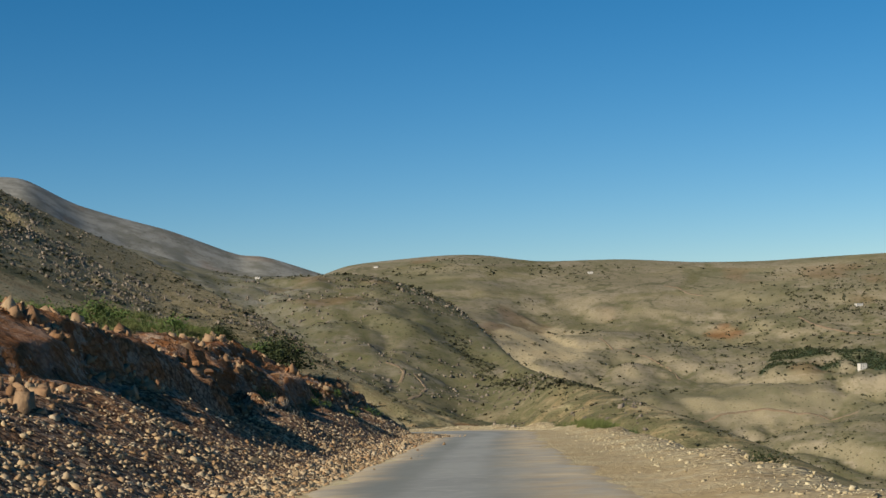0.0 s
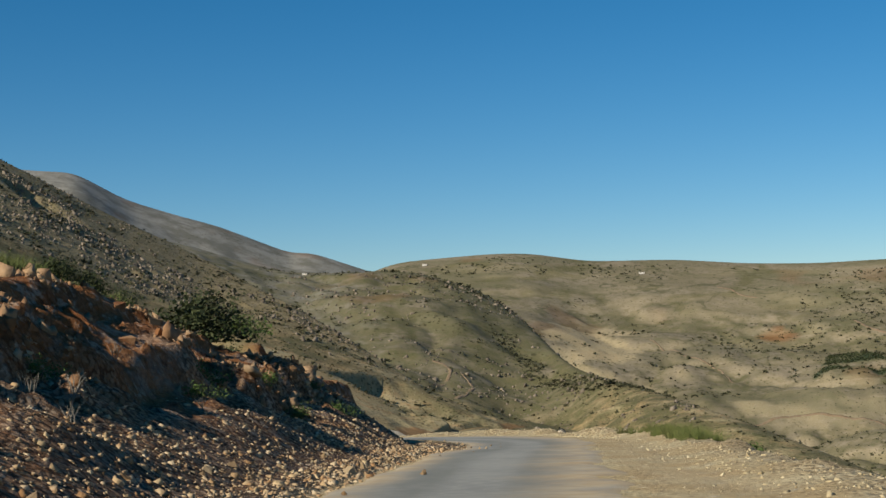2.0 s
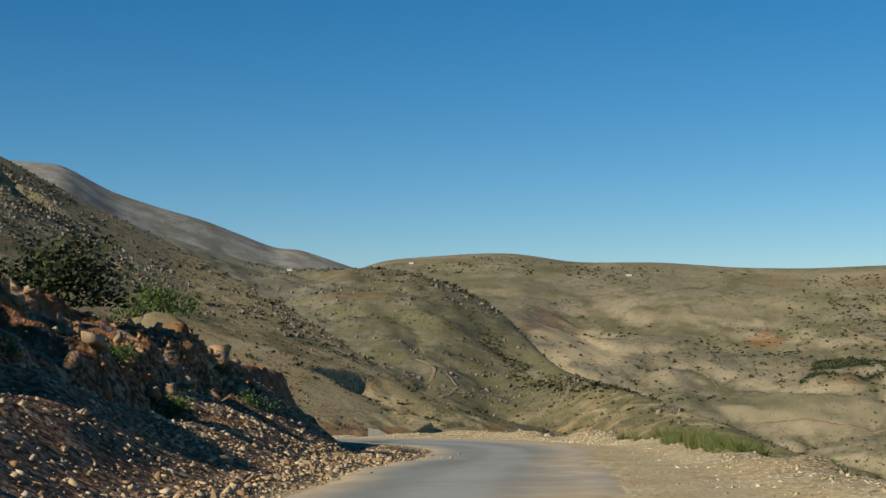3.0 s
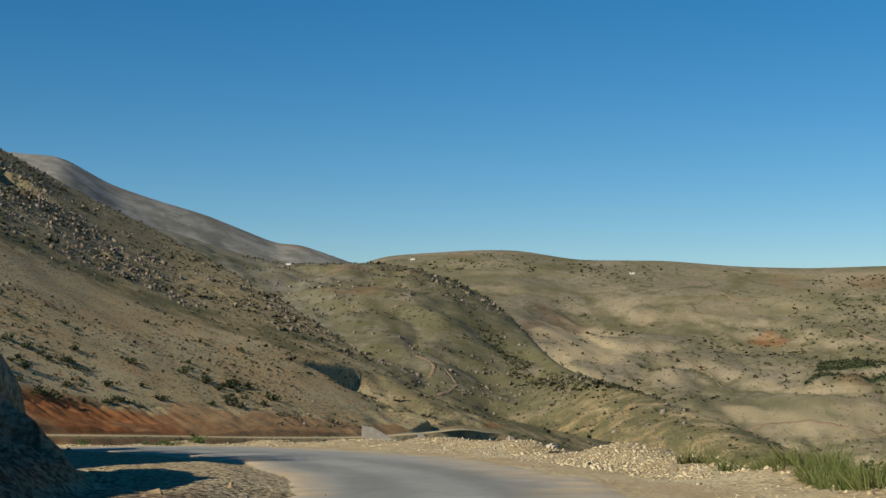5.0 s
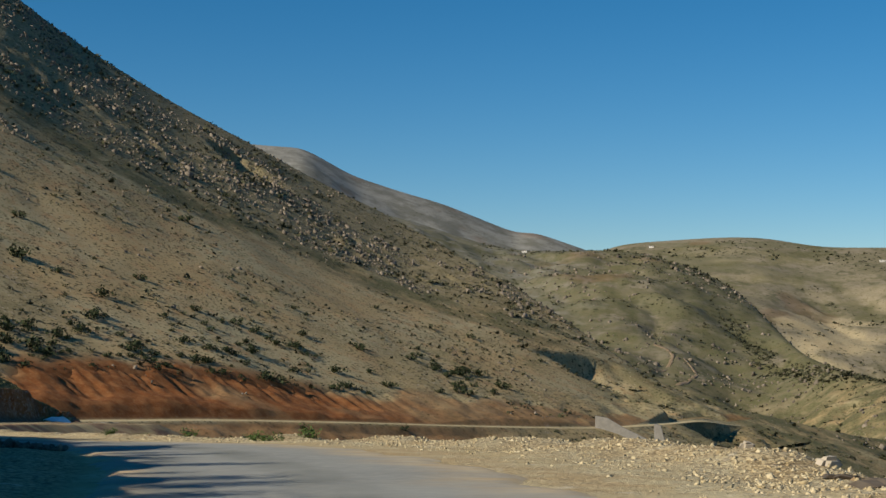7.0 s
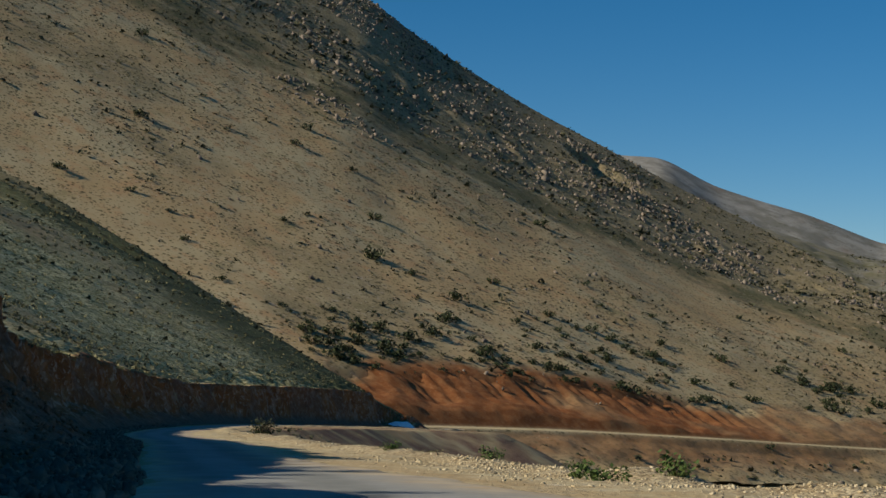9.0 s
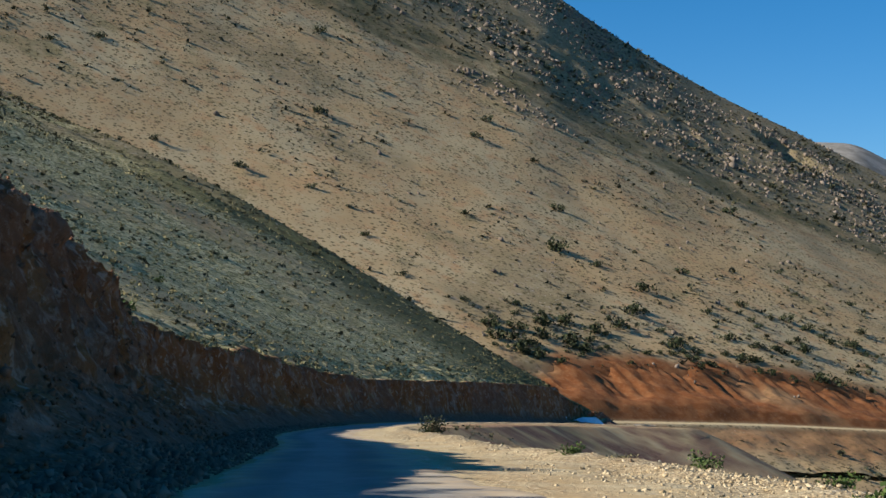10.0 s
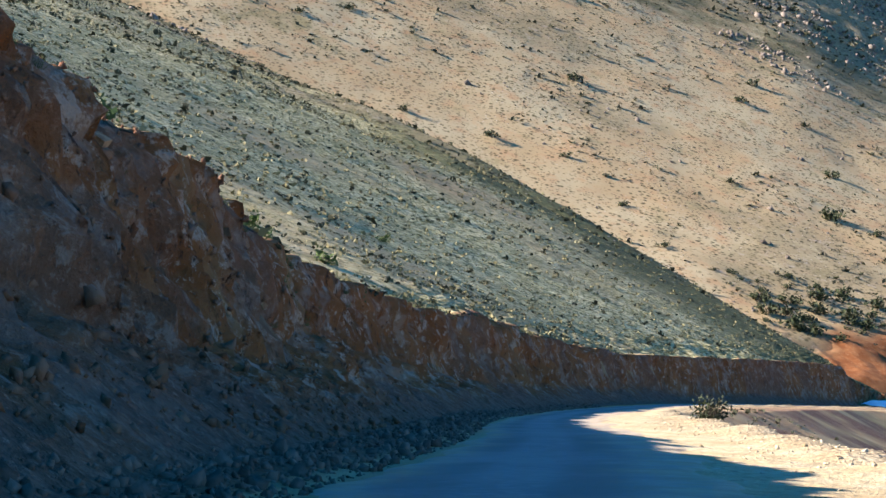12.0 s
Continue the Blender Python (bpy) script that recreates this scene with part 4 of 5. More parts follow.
strew("rock_field", CHIPS, np.stack([x, y, z], -1), RNG.gamma(1.5, 0.42, len(x)).clip(0.3, 2.6), FIELDROCK, "field of broken grey rock high on the slope", "rocks", 2, 0.3)
x, y, a, r = fan(12000, 1.5, 40, 830, 1320)
band = y - (1111 + 0.58 * (x + 121))
keep = (band > -55) & (fbm(x, y, 35, 4, 116) - 0.0006 * band + 0.5 * ramp(-np.abs(band), -30, -5) > -0.02)
keep &= RNG.uniform(0, 1, len(x)) < 0.15 + 0.85 * ramp(a, 4.0, 8.0)
x, y = x[keep], y[keep]
z = ground_height(x, y)
strew("rock_scrub", SMALL, np.stack([x, y, z - 0.1], -1), RNG.gamma(2.2, 0.55, len(x)).clip(0.5, 3.2), SCRUB, "dark green scrub growing among the broken rock", "scrub", 21)
x, y, a, r = fan(9000, 6, 60, 480, 1250)
keep = ((fbm(x, y, 45, 4, 115) > 0.18) | (np.hypot((x + 294) / 26, (y - 632) / 9) < 1) | (np.hypot((x + 373) / 16, (y - 616) / 12) < 1)) & off_roads(x, y, 10)
x, y = x[keep], y[keep]
z = ground_height(x, y)
strew("hillside_stones", CHIPS, np.stack([x, y, z], -1), RNG.gamma(2.0, 0.28, len(x)).clip(0.25, 1.6), FIELDROCK, "pale stones lying in strips on the hillside", "stones", 3, 0.3)

# ---- grey-green scrub on the spur ----
x = RNG.uniform(-420, -40, 110000)
y = RNG.uniform(185, 480, 110000)
s, d, zr = along(x, y, ROAD_S, ROAD_P, ROAD_N)
z = ground_height(x, y)
crest = 425 + np.clip(0.25 * (-x - 150), -60, 50)
keep = (d < -8.5) & (s > 180) & (z - zr > CUT(s) - 0.2) & (y < crest + 25) & (z > -181 - 0.368 * x + 0.124 * y + 1)
keep &= RNG.uniform(0, 1, len(x)) < np.clip(1.1 - np.abs(d) / 420 + 0.7 * fbm(x, y, 25, 3, 117), 0.15, 1)
x, y, z = x[keep][:38000], y[keep][:38000], z[keep][:38000]
PALE = [leaf_form(200 + k, 5, 0.55, 0.5) for k in range(6)]
half = len(x) * 3 // 4
near = np.clip(0.55 + np.abs(along(x, y, ROAD_S, ROAD_P, ROAD_N)[1]) / 120, 0.55, 1.0)
strew("spur_scrub", PALE, np.stack([x, y, z - 0.08], -1)[:half], RNG.gamma(2.2, 0.12, half).clip(0.12, 0.75) * near[:half], SCRUB_PALE, "low grey-green scrub covering the spur", "scrub", 4)
strew("spur_dark_scrub", SMALL, np.stack([x, y, z - 0.08], -1)[half:], RNG.gamma(2.2, 0.17, len(x) - half).clip(0.16, 1.0) * near[half:], SCRUB, "dark clumps among the scrub of the spur", "scrub", 5)

# tussocks along the lip of the cut
s, d, x, y = beside(9000, 186, 470, lambda s: -10.4 + 0 * s, lambda s: -32 + 0 * s)
z = ground_height(x, y)
zr = along(x, y, ROAD_S, ROAD_P, ROAD_N)[2]
keep = (z - zr > CUT(s) - 0.4) & (RNG.uniform(0, 1, len(x)) < np.clip(1.3 - (-d - 11) / 14 + fbm(x, y, 6, 3, 122), 0.1, 1))
x, y, z = x[keep], y[keep], z[keep]
half = len(x) * 3 // 5
strew("lip_scrub", PALE, np.stack([x, y, z - 0.05], -1)[:half], RNG.gamma(2.5, 0.085, half).clip(0.1, 0.5), SCRUB_PALE, "low grey-green tussocks along the lip of the cut", "scrub", 25)
strew("lip_dark_scrub", SMALL, np.stack([x, y, z - 0.05], -1)[half:], RNG.gamma(2.2, 0.1, len(x) - half).clip(0.1, 0.5), SCRUB, "dark tussocks along the lip of the cut", "scrub", 26)

# ---- scrub and trees on the farther hills ----
x, y, a, r = fan(17000, -18, 9, 900, 2350)
keep = (fbm(x, y, 150, 4, 119) + 0.5 * fbm(x, y, 40, 3, 118) > -0.1) & off_roads(x, y, 10)
x, y, r = x[keep], y[keep], r[keep]
z = ground_height(x, y)
strew("valley_scrub", SMALL, np.stack([x, y, z - 0.2], -1), RNG.gamma(1.8, 0.6, len(x)).clip(0.5, 4.0), SCRUB, "dark scrub on the green valley side", "scrub", 6)
x, y, a, r = fan(7000, -18, 6, 2000, 3350)
keep = (fbm(x, y, 260, 4, 121) > 0.04)
x, y = x[keep], y[keep]
z = ground_height(x, y)
strew("far_trees", SMALL, np.stack([x, y, z - 0.3], -1), RNG.gamma(3.0, 0.9, len(x)).clip(1.2, 6.0), SCRUB, "scattered dark trees on the far hills", "trees", 7)
x, y, a, r = fan(7000, -8, 8, 1000, 2150)
keep = (fbm(x, y, 110, 4, 120) > 0.08) & off_roads(x, y, 10)
x, y = x[keep], y[keep]
strew("valley_stones", CHIPS, np.stack([x, y, ground_height(x, y)], -1), RNG.gamma(1.8, 0.55, len(x)).clip(0.4, 3.5), FIELDROCK, "grey stones scattered over the green valley side", "stones", 23, 0.3)
q = RNG.uniform(0, 1, 1500)
x = np.interp(q, [0, 0.35, 0.7, 1], [2, 50, 100, 175]) + RNG.normal(size=1500) * 9
y = np.interp(q, [0, 0.35, 0.7, 1], [1850, 1640, 1476, 1330]) + RNG.normal(size=1500) * 14
strew("gully_scrub", SMALL, np.stack([x, y, ground_height(x, y) - 0.2], -1), RNG.gamma(2.4, 0.6, 1500).clip(0.6, 3.4), SCRUB, "dense dark scrub along the edge of the gorge", "scrub", 22)
gx, gy = np.meshgrid(np.arange(700, 860, 9.0), np.arange(2900, 3080, 11.0))
gx, gy = gx.ravel() + RNG.normal(size=gx.size) * 5, gy.ravel() + RNG.normal(size=gx.size) * 5
keep = RNG.uniform(0, 1, gx.size) < 0.5
gx, gy = gx[keep], gy[keep]
strew("far_grove", SMALL, np.stack([gx, gy, ground_height(gx, gy) - 0.3], -1), RNG.uniform(2.0, 4.5, gx.size), SCRUB, "grove of dark trees on the far slope", "trees", 8)

x, y, _ = on_way(RNG.uniform(240, FAR_S[-1] - 5, 1600), RNG.uniform(6, 60, 1600), FAR_WAYS)
keep = fbm(x, y, 14, 3, 99) > -0.1
x, y = x[keep], y[keep]
strew("far_fill_scrub", SMALL, np.stack([x, y, ground_height(x, y) - 0.1], -1), RNG.gamma(2.0, 0.35, len(x)).clip(0.3, 1.8), SCRUB, "olive scrub on the slope below the far road", "scrub", 28)

# ---- the orchard in the valley ----
ORCHARD = [leaf_form(300 + k, 16, 0.6, 1.0) for k in range(4)]
gx, gy = np.meshgrid(np.arange(520, 770, 5.5), np.arange(2470, 2740, 7.0))
gx, gy = gx.ravel() + RNG.normal(size=gx.size) * 0.8, gy.ravel() + RNG.normal(size=gx.size) * 0.8
keep = np.zeros(gx.size, bool)
for (ax, ay), (bx, by), (cx, cy) in ORCHARD_PLOTS:
    u, v = (gx - ax) * (by - ay) - (gy - ay) * (bx - ax), (gx - bx) * (cy - by) - (gy - by) * (cx - bx)
    w = (gx - cx) * (ay - cy) - (gy - cy) * (ax - cx)
    keep |= ((u > 0) & (v > 0) & (w > 0)) | ((u < 0) & (v < 0) & (w < 0))
rows = np.stack([gx[keep], gy[keep]], -1)
z = ground_height(rows[:, 0], rows[:, 1])
strew("orchard_trees", ORCHARD, np.c_[rows, z - 0.3], RNG.uniform(2.0, 3.0, len(rows)), LEAF, "rows of dark green orchard trees", "orchard", 9)

# ---- loose stone along the road ----
s, d, x, y = beside(36000, 0, 1, lambda s: -3.8 + 0 * s, lambda s: -10.2 + 0 * s)
s = 13 + 83 * s**1.7
x, y, _ = on_way(s, d, NEAR_WAY)
keep = RNG.uniform(0, 1, len(s)) < np.clip(1.3 - (-d - 4) / 6.0 + 0.8 * fbm(x, y, 6, 3, 123), 0.05, 1)
x, y, s, d = x[keep], y[keep], s[keep], d[keep]
size = RNG.gamma(1.7, 0.0175, len(x)).clip(0.014, 0.11)
strew("scree", CHIPS, np.stack([x, y, ground_height(x, y)], -1), np.outer(size, (1.15, 0.95, 0.6)), SCREE, "loose brown and pale stones at the foot of the bank", "scree", 10, 0.4)
s, d, x, y = beside(9000, 18, 98, lambda s: -8.6 + 0 * s, lambda s: -13.6 + 0 * s)
keep = fbm(x, y, 4, 3, 124) > -0.05
x, y = x[keep], y[keep]
size = RNG.gamma(1.5, 0.04, len(x)).clip(0.02, 0.28)
BANK_STONE = stone_material("bank_stone", (0.20, 0.10, 0.045), (0.37, 0.27, 0.165), (0.27, 0.16, 0.085))
strew("bank_stones", CHIPS, np.stack([x, y, ground_height(x, y) + size * 0.15], -1), size, BANK_STONE, "orange and pale stones in the upper bank", "stones", 17, 0.5)
s, d, x, y = beside(20000, 8, 290, lambda s: EDGE_R(s) + 0.6, lambda s: VERGE(s) + 1.2)
keep = RNG.uniform(0, 1, len(s)) < np.clip(ramp(d, EDGE_R(s) + 0.5, VERGE(s) - 0.5) + 0.6 * fbm(x, y, 4, 3, 125), 0.04, 1)
x, y = x[keep], y[keep]
size = RNG.gamma(1.4, 0.015, len(x)).clip(0.012, 0.075)
VERGE_STONE = stone_material("verge_stone", (0.31, 0.245, 0.135), (0.58, 0.505, 0.335), (0.41, 0.335, 0.20))
strew("verge_rubble", CHIPS, np.stack([x, y, ground_height(x, y)], -1), np.outer(size, (1.2, 1.0, 0.6)), VERGE_STONE, "pale rubble on the outer edge of the verge", "rubble", 11, 0.4)
s, d, x, y = beside(20000, 108, 192, lambda s: EDGE_R(s) + 1.5, lambda s: VERGE(s) + 0.8)
keep = RNG.uniform(0, 1, len(s)) < np.clip(ramp(d, VERGE(s) - 6.0, VERGE(s) - 0.8) * (0.8 + 0.9 * fbm(x, y, 5, 3, 129)), 0.03, 1)
x, y = x[keep], y[keep]
size = RNG.gamma(1.4, 0.019, len(x)).clip(0.015, 0.075)
strew("verge_stones", CHIPS, np.stack([x, y, ground_height(x, y)], -1), np.outer(size, (1.2, 1.0, 0.65)), VERGE_STONE, "coarse pale stones tipped along the wide verge", "rubble", 27, 0.5)
s, d, x, y = beside(11000, 0, 1, lambda s: -3.75 + 0 * s, lambda s: -6.2 + 0 * s)
s = 156 + 170 * s**1.9
x, y, _ = on_way(s, d, NEAR_WAY)
size = RNG.gamma(1.6, 0.026, len(x)).clip(0.015, 0.2)
strew("cliff_debris", CHIPS, np.stack([x, y, ground_height(x, y) + size * 0.2], -1), size, GREYROCK, "grey debris fallen below the cut", "rubble", 12, 0.4)

s, d, x, y = beside(700, 205, 330, lambda s: VERGE(s) + 3.0, lambda s: VERGE(s) + 16)
keep = fbm(x, y, 8, 3, 128) > -0.1
x, y = x[keep], y[keep]
strew("fill_scrub", SMALL, np.stack([x, y, ground_height(x, y) - 0.06], -1), RNG.gamma(2.2, 0.12, len(x)).clip(0.12, 0.5), SCRUB, "dark dry scrub on the fill below the road", "scrub", 24)

# stones standing out of the steep faces
pick = np.nonzero((FACE[3] > 166) & (FACE[3] < 250) & (FACE[4] < -6.5) & (FACE[4] > -13))[0]
pick = RNG.choice(pick, 9000)
size = RNG.gamma(1.5, 0.026, len(pick)).clip(0.02, 0.15)
place = np.stack([FACE[0][pick], FACE[1][pick], FACE[2][pick]], -1) + RNG.uniform(-0.12, 0.08, (len(pick), 3))
CUT_STONE = stone_material("cut_stone", (0.15, 0.062, 0.027), (0.24, 0.135, 0.08), (0.18, 0.115, 0.08))
strew("cut_stones", CHIPS, place, size, CUT_STONE, "brown and grey stones standing out of the cut", "stones", 18, 0.6)

# ---- grass on the verge and the top of the bank ----
TUFTS = [tuft_form(400 + k, 32, 0.02) for k in range(5)]
s, d, x, y = beside(1000, 74, 118, lambda s: VERGE(s) - 1.3, lambda s: VERGE(s) + 1.6)
keep = fbm(x, y, 7, 3, 127) > -0.05
x, y = x[keep], y[keep]
strew("verge_grass", TUFTS, np.stack([x, y, ground_height(x, y) - 0.03], -1), RNG.uniform(0.2, 0.7, len(x)), GRASS, "yellow-green grass tufts along the verge", "grass", 13)
s, d, x, y = beside(3600, 25, 108, lambda s: -13.4 + 0 * s, lambda s: -19 + 0 * s)
strew("bank_grass", TUFTS, np.stack([x, y, ground_height(x, y) - 0.03], -1), RNG.uniform(0.2, 0.55, len(x)), GRASS, "grass along the top of the bank", "grass", 14)


s, d, x, y = beside(900, 168, 300, lambda s: -11.8 + 0 * s, lambda s: -14.5 + 0 * s)
strew("cut_edge_grass", TUFTS, np.stack([x, y, ground_height(x, y) - 0.05], -1), RNG.uniform(0.15, 0.4, len(x)), STRAW, "grass hanging over the edge of the cut", "grass", 16)


# ---- bushes ----
def tube(bm, a, b, ra, rb, sides=5):
    """A tapered limb from a to b."""
    a, b = Vector(a), Vector(b)
    q = (b - a).to_track_quat("Z", "Y")
    ring = []
    for p, rr in ((a, ra), (b, rb)):
        ring.append([bm.verts.new(p + q @ Vector((rr * math.cos(6.283 * k / sides), rr * math.sin(6.283 * k / sides), 0))) for k in range(sides)])
    for k in range(sides):
        bm.faces.new((ring[0][k], ring[0][(k + 1) % sides], ring[1][(k + 1) % sides], ring[1][k]))


def limbs(seed, count, height, spread, radius, forks=3):
    """Stems that fork as they rise."""
    g = random.Random(seed)
    bm = bmesh.new()
    for _ in range(count):
        a = Vector((g.uniform(-0.1, 0.1), g.uniform(-0.1, 0.1), -0.1))
        way = Vector((g.uniform(-spread, spread), g.uniform(-spread, spread), 1)).normalized()
        b = a + way * height * g.uniform(0.4, 0.6)
        tube(bm, a, b, radius, radius * 0.6)
        for _ in range(forks):
            way2 = (way + Vector((g.uniform(-1, 1), g.uniform(-1, 1), g.uniform(-0.2, 0.8))) * 0.7).normalized()
            c = b + way2 * height * g.uniform(0.25, 0.5)
            tube(bm, b, c, radius * 0.55, radius * 0.25, 4)
            for _ in range(2):
                way3 = (way2 + Vector((g.uniform(-1, 1), g.uniform(-1, 1), g.uniform(-0.3, 0.6))) * 0.8).normalized()
                tube(bm, c, c + way3 * height * g.uniform(0.12, 0.25), radius * 0.22, radius * 0.08, 3)
    return bm


def bush(name, place, seed, leaves, leaf, material, label, group=""):
    ob = thing(name, place, label, "bush", group)
    part("stem", limbs(seed, 4, 0.8, 0.8, 0.035), BARK, ob)
    v, f = leaf_form(seed, leaves, leaf, 1.05)
    part("crown", (v, f), material, ob)
    return ob


def spread(first, spots, seed):
    """The first bush goes to the first spot; copies of it to the others. Spots: x, y, size."""
    g = random.Random(seed)
    for k, (x, y, size) in enumerate(spots):
        m = Matrix.LocRotScale((x, y, ground_at(x, y) - 0.05), Euler((0, 0, g.uniform(0, 6.28))), (size * g.uniform(0.9, 1.2), size * g.uniform(0.9, 1.2), size * g.uniform(0.85, 1.1)))
        if k == 0:
            first.matrix_basis = m
        else:
            copied(first, m)


def copied(ob, m):
    keep = ob.scale.copy()
    ob.scale = (1, 1, 1)
    new_one = copy_thing(ob, m)
    ob.scale = keep
    return new_one


big = bush("bush", (0, 0, 0), 501, 2600, 0.055, LEAF, "dense dark green bush on top of the bank", "bushes on the bank")
spread(big, [(-10.4, 84.9, 1.6), (-9.8, 91.5, 0.8), (-8.8, 96.0, 0.6), (-11.4, 82.2, 1.0), (-11.2, 71.5, 0.6), (-9.6, 89.5, 0.7), (-11.8, 77, 0.7)], 1)
INNER_TOP = []
for k in range(22):
    x, y, _ = on_way(np.array([121 + 3.1 * k + RNG.uniform(-1, 1)]), np.array([-RNG.uniform(13.6, 14.6)]), NEAR_WAY)
    INNER_TOP.append((float(x[0]), float(y[0]), float(RNG.uniform(0.5, 1.3))))
low = bush("low_bush", (0, 0, 0), 502, 700, 0.075, FRESH, "small fresh green bush on the bank", "low bushes on the bank")
spread(low, [(-6.5, 69.3, 0.55), (-5.9, 66.6, 0.35), (-12.5, 62, 0.6), (-13, 55, 0.7), (-12.8, 48, 0.7), (-12.4, 41, 0.6), (-12.2, 66.5, 0.7), (-5.2, 79, 0.5), (-5.9, 76.4, 0.4), (-4.6, 86.5, 0.4), *INNER_TOP, (-12.5, 34, 0.7), (-5.4, 82.5, 0.45), (-13, 59, 0.8), (-12.9, 51, 0.8), (-7.2, 58, 0.35), (-6.1, 90, 0.4), (-12.3, 75, 0.6)], 2)
verge_bush = bush("verge_bush", (0, 0, 0), 503, 700, 0.085, LEAF, "round dark green bush on the sandy verge", "bushes on the verge")
spread(verge_bush, [(-72.0, 245.8, 1.15), (-69.0, 243.0, 0.3), (-17.6, 179.6, 0.4), (10.6, 106.2, 0.6), (11.9, 103.0, 0.4), (6.3, 30.5, 0.35), (11.6, 111.4, 0.4), (10.6, 114.5, 0.4), (10.2, 119.5, 0.45), (9.5, 68, 0.3)], 3)
weed = bush("leafy_weed", (0, 0, 0), 504, 300, 0.13, FRESH, "broad-leaved green weed on the verge", "weeds on the verge")
spread(weed, [(-15.9, 168.8, 0.5), (-14.8, 170.8, 0.5), (-14.2, 172.6, 0.4), (-26.0, 186.0, 0.42), (-20.3, 178.6, 0.32), (-37.3, 198.9, 0.35), (-34.6, 194.3, 0.38), (-17.0, 169.6, 0.32), (-65.5, 239.0, 0.3), (9.4, 78.6, 0.4), (12.0, 96.0, 0.6)], 4)
dry = bush("dry_bush", (0, 0, 0), 505, 300, 0.09, SCRUB_PALE, "grey half-dry bush beyond the verge", "dry bushes on the verge")
spread(dry, [(-20.9, 183.0, 0.8), (-22.2, 186.0, 0.55), (-31.4, 192.0, 0.4)], 5)

# Bushes one can count on the main hillside, most of them above the red cut.
hill_bush = bush("hillside_bush", (0, 0, 0), 506, 130, 0.24, LEAF, "dark bush on the tan hillside", "bushes on the hillside")
spots = [(x, y, float(RNG.uniform(1.5, 2.7))) for x, y in (
    (-290, 692), (-274, 699), (-469, 773), (-412, 585), (-384, 605), (-262, 588), (-266, 616), (-257, 618), (-250, 622), (-255, 596), (-247, 597), (-234, 607), (-244, 645), (-242, 674), (-253, 697),
    (-230, 659), (-257, 747), (-228, 740), (-217, 745), (-214, 689), (-206, 695), (-213, 751), (-198, 704), (-182, 698), (-177, 725), (-167, 753), (-205, 754), (-194, 752), (-381, 793), (-447, 955))]
while len(spots) < 230:
    if len(spots) < 170:
        t, w = RNG.uniform(20, 330), -RNG.gamma(3.5, 9.0) - 26
        x, y, _ = on_way(np.array([t]), np.array([w]), FAR_WAYS)
    else:
        x, y, _, _ = fan(1, 8, 52, 560, 1000)
    if fbm(x, y, 30, 3, 131)[0] > -0.12:
        spots.append((float(x[0]), float(y[0]), float(np.clip(RNG.gamma(4.5, 0.35), 0.7, 2.9))))
spread(hill_bush, spots, 6)
CUT_EDGE = []
for k in range(22):
    x, y, _ = on_way(np.array([172 + 4.2 * k + RNG.uniform(-2, 2)]), np.array([-RNG.uniform(12.4, 14.2)]), NEAR_WAY)
    CUT_EDGE.append((float(x[0]), float(y[0]), float(RNG.uniform(0.22, 0.6))))
spur_bush = bush("spur_bush", (0, 0, 0), 507, 160, 0.2, FRESH, "green bush on the scrubby spur", "bushes on the spur")
spread(spur_bush, [*CUT_EDGE, (-110, 252, 0.9), (-84, 214, 0.7), (-92, 225, 0.8), (-140, 262, 0.9), (-120, 240, 0.7), (-75, 204, 0.6), (-150, 300, 0.8), (-70, 196, 0.7), (-104, 243, 0.6)], 7)


# ---- dead shrubs on the bank ----
def dead_shrub(seed):
    ob = thing("dead_shrub", (0, 0, 0), "bare grey dead shrub standing on the bank", "shrub", "dead shrubs on the bank")
    part("stem", limbs(seed, 3, 0.75, 0.5, 0.03, 4), TWIG, ob)
    return ob


for k, (x, y, size) in enumerate(((-6.27, 56.7, 1.0), (-6.5, 55.2, 0.7), (-5.6, 54.6, 0.6), (-6.0, 48.5, 0.8), (-6.8, 50.0, 0.7), (-6.6, 60.5, 0.6), (-5.4, 64.5, 0.5), (-7.1, 63, 0.6))):
    if k < 3:
        base = dead_shrub(600 + k)
        base.matrix_basis = Matrix.LocRotScale((x, y, ground_at(x, y) - 0.05), Euler((0, 0, k)), (size,) * 3)
    else:
        copied(base, Matrix.LocRotScale((x, y, ground_at(x, y) - 0.05), Euler((0, 0, 1.7 * k)), (size,) * 3))


# ---- white heap at the foot of the spur ----
def heap(x, y, length, width, height):
    n = 28
    gx, gy = np.meshgrid(np.linspace(-1, 1, n), np.linspace(-1, 1, n), indexing="ij")
    px, py = x + gx * length, y + gy * width
    rr = np.hypot(gx, gy)
    z = ground_height(px, py) - 0.3 + (height + 0.3) * (1 - ramp(rr + fbm(px, py, 4, 3, 141) * 0.5, 0.15, 1.0)) - 0.8 * ramp(rr, 0.9, 1.3)
    return px, py, z


hx, hy, hz = heap(-158.0, 449, 6.5, 5.0, 1.45)
pile = sheet("white_heap", hx, hy, hz, LIME)
tagged(pile, "pale bluish-white heap lying in the shade below the spur", "heap")


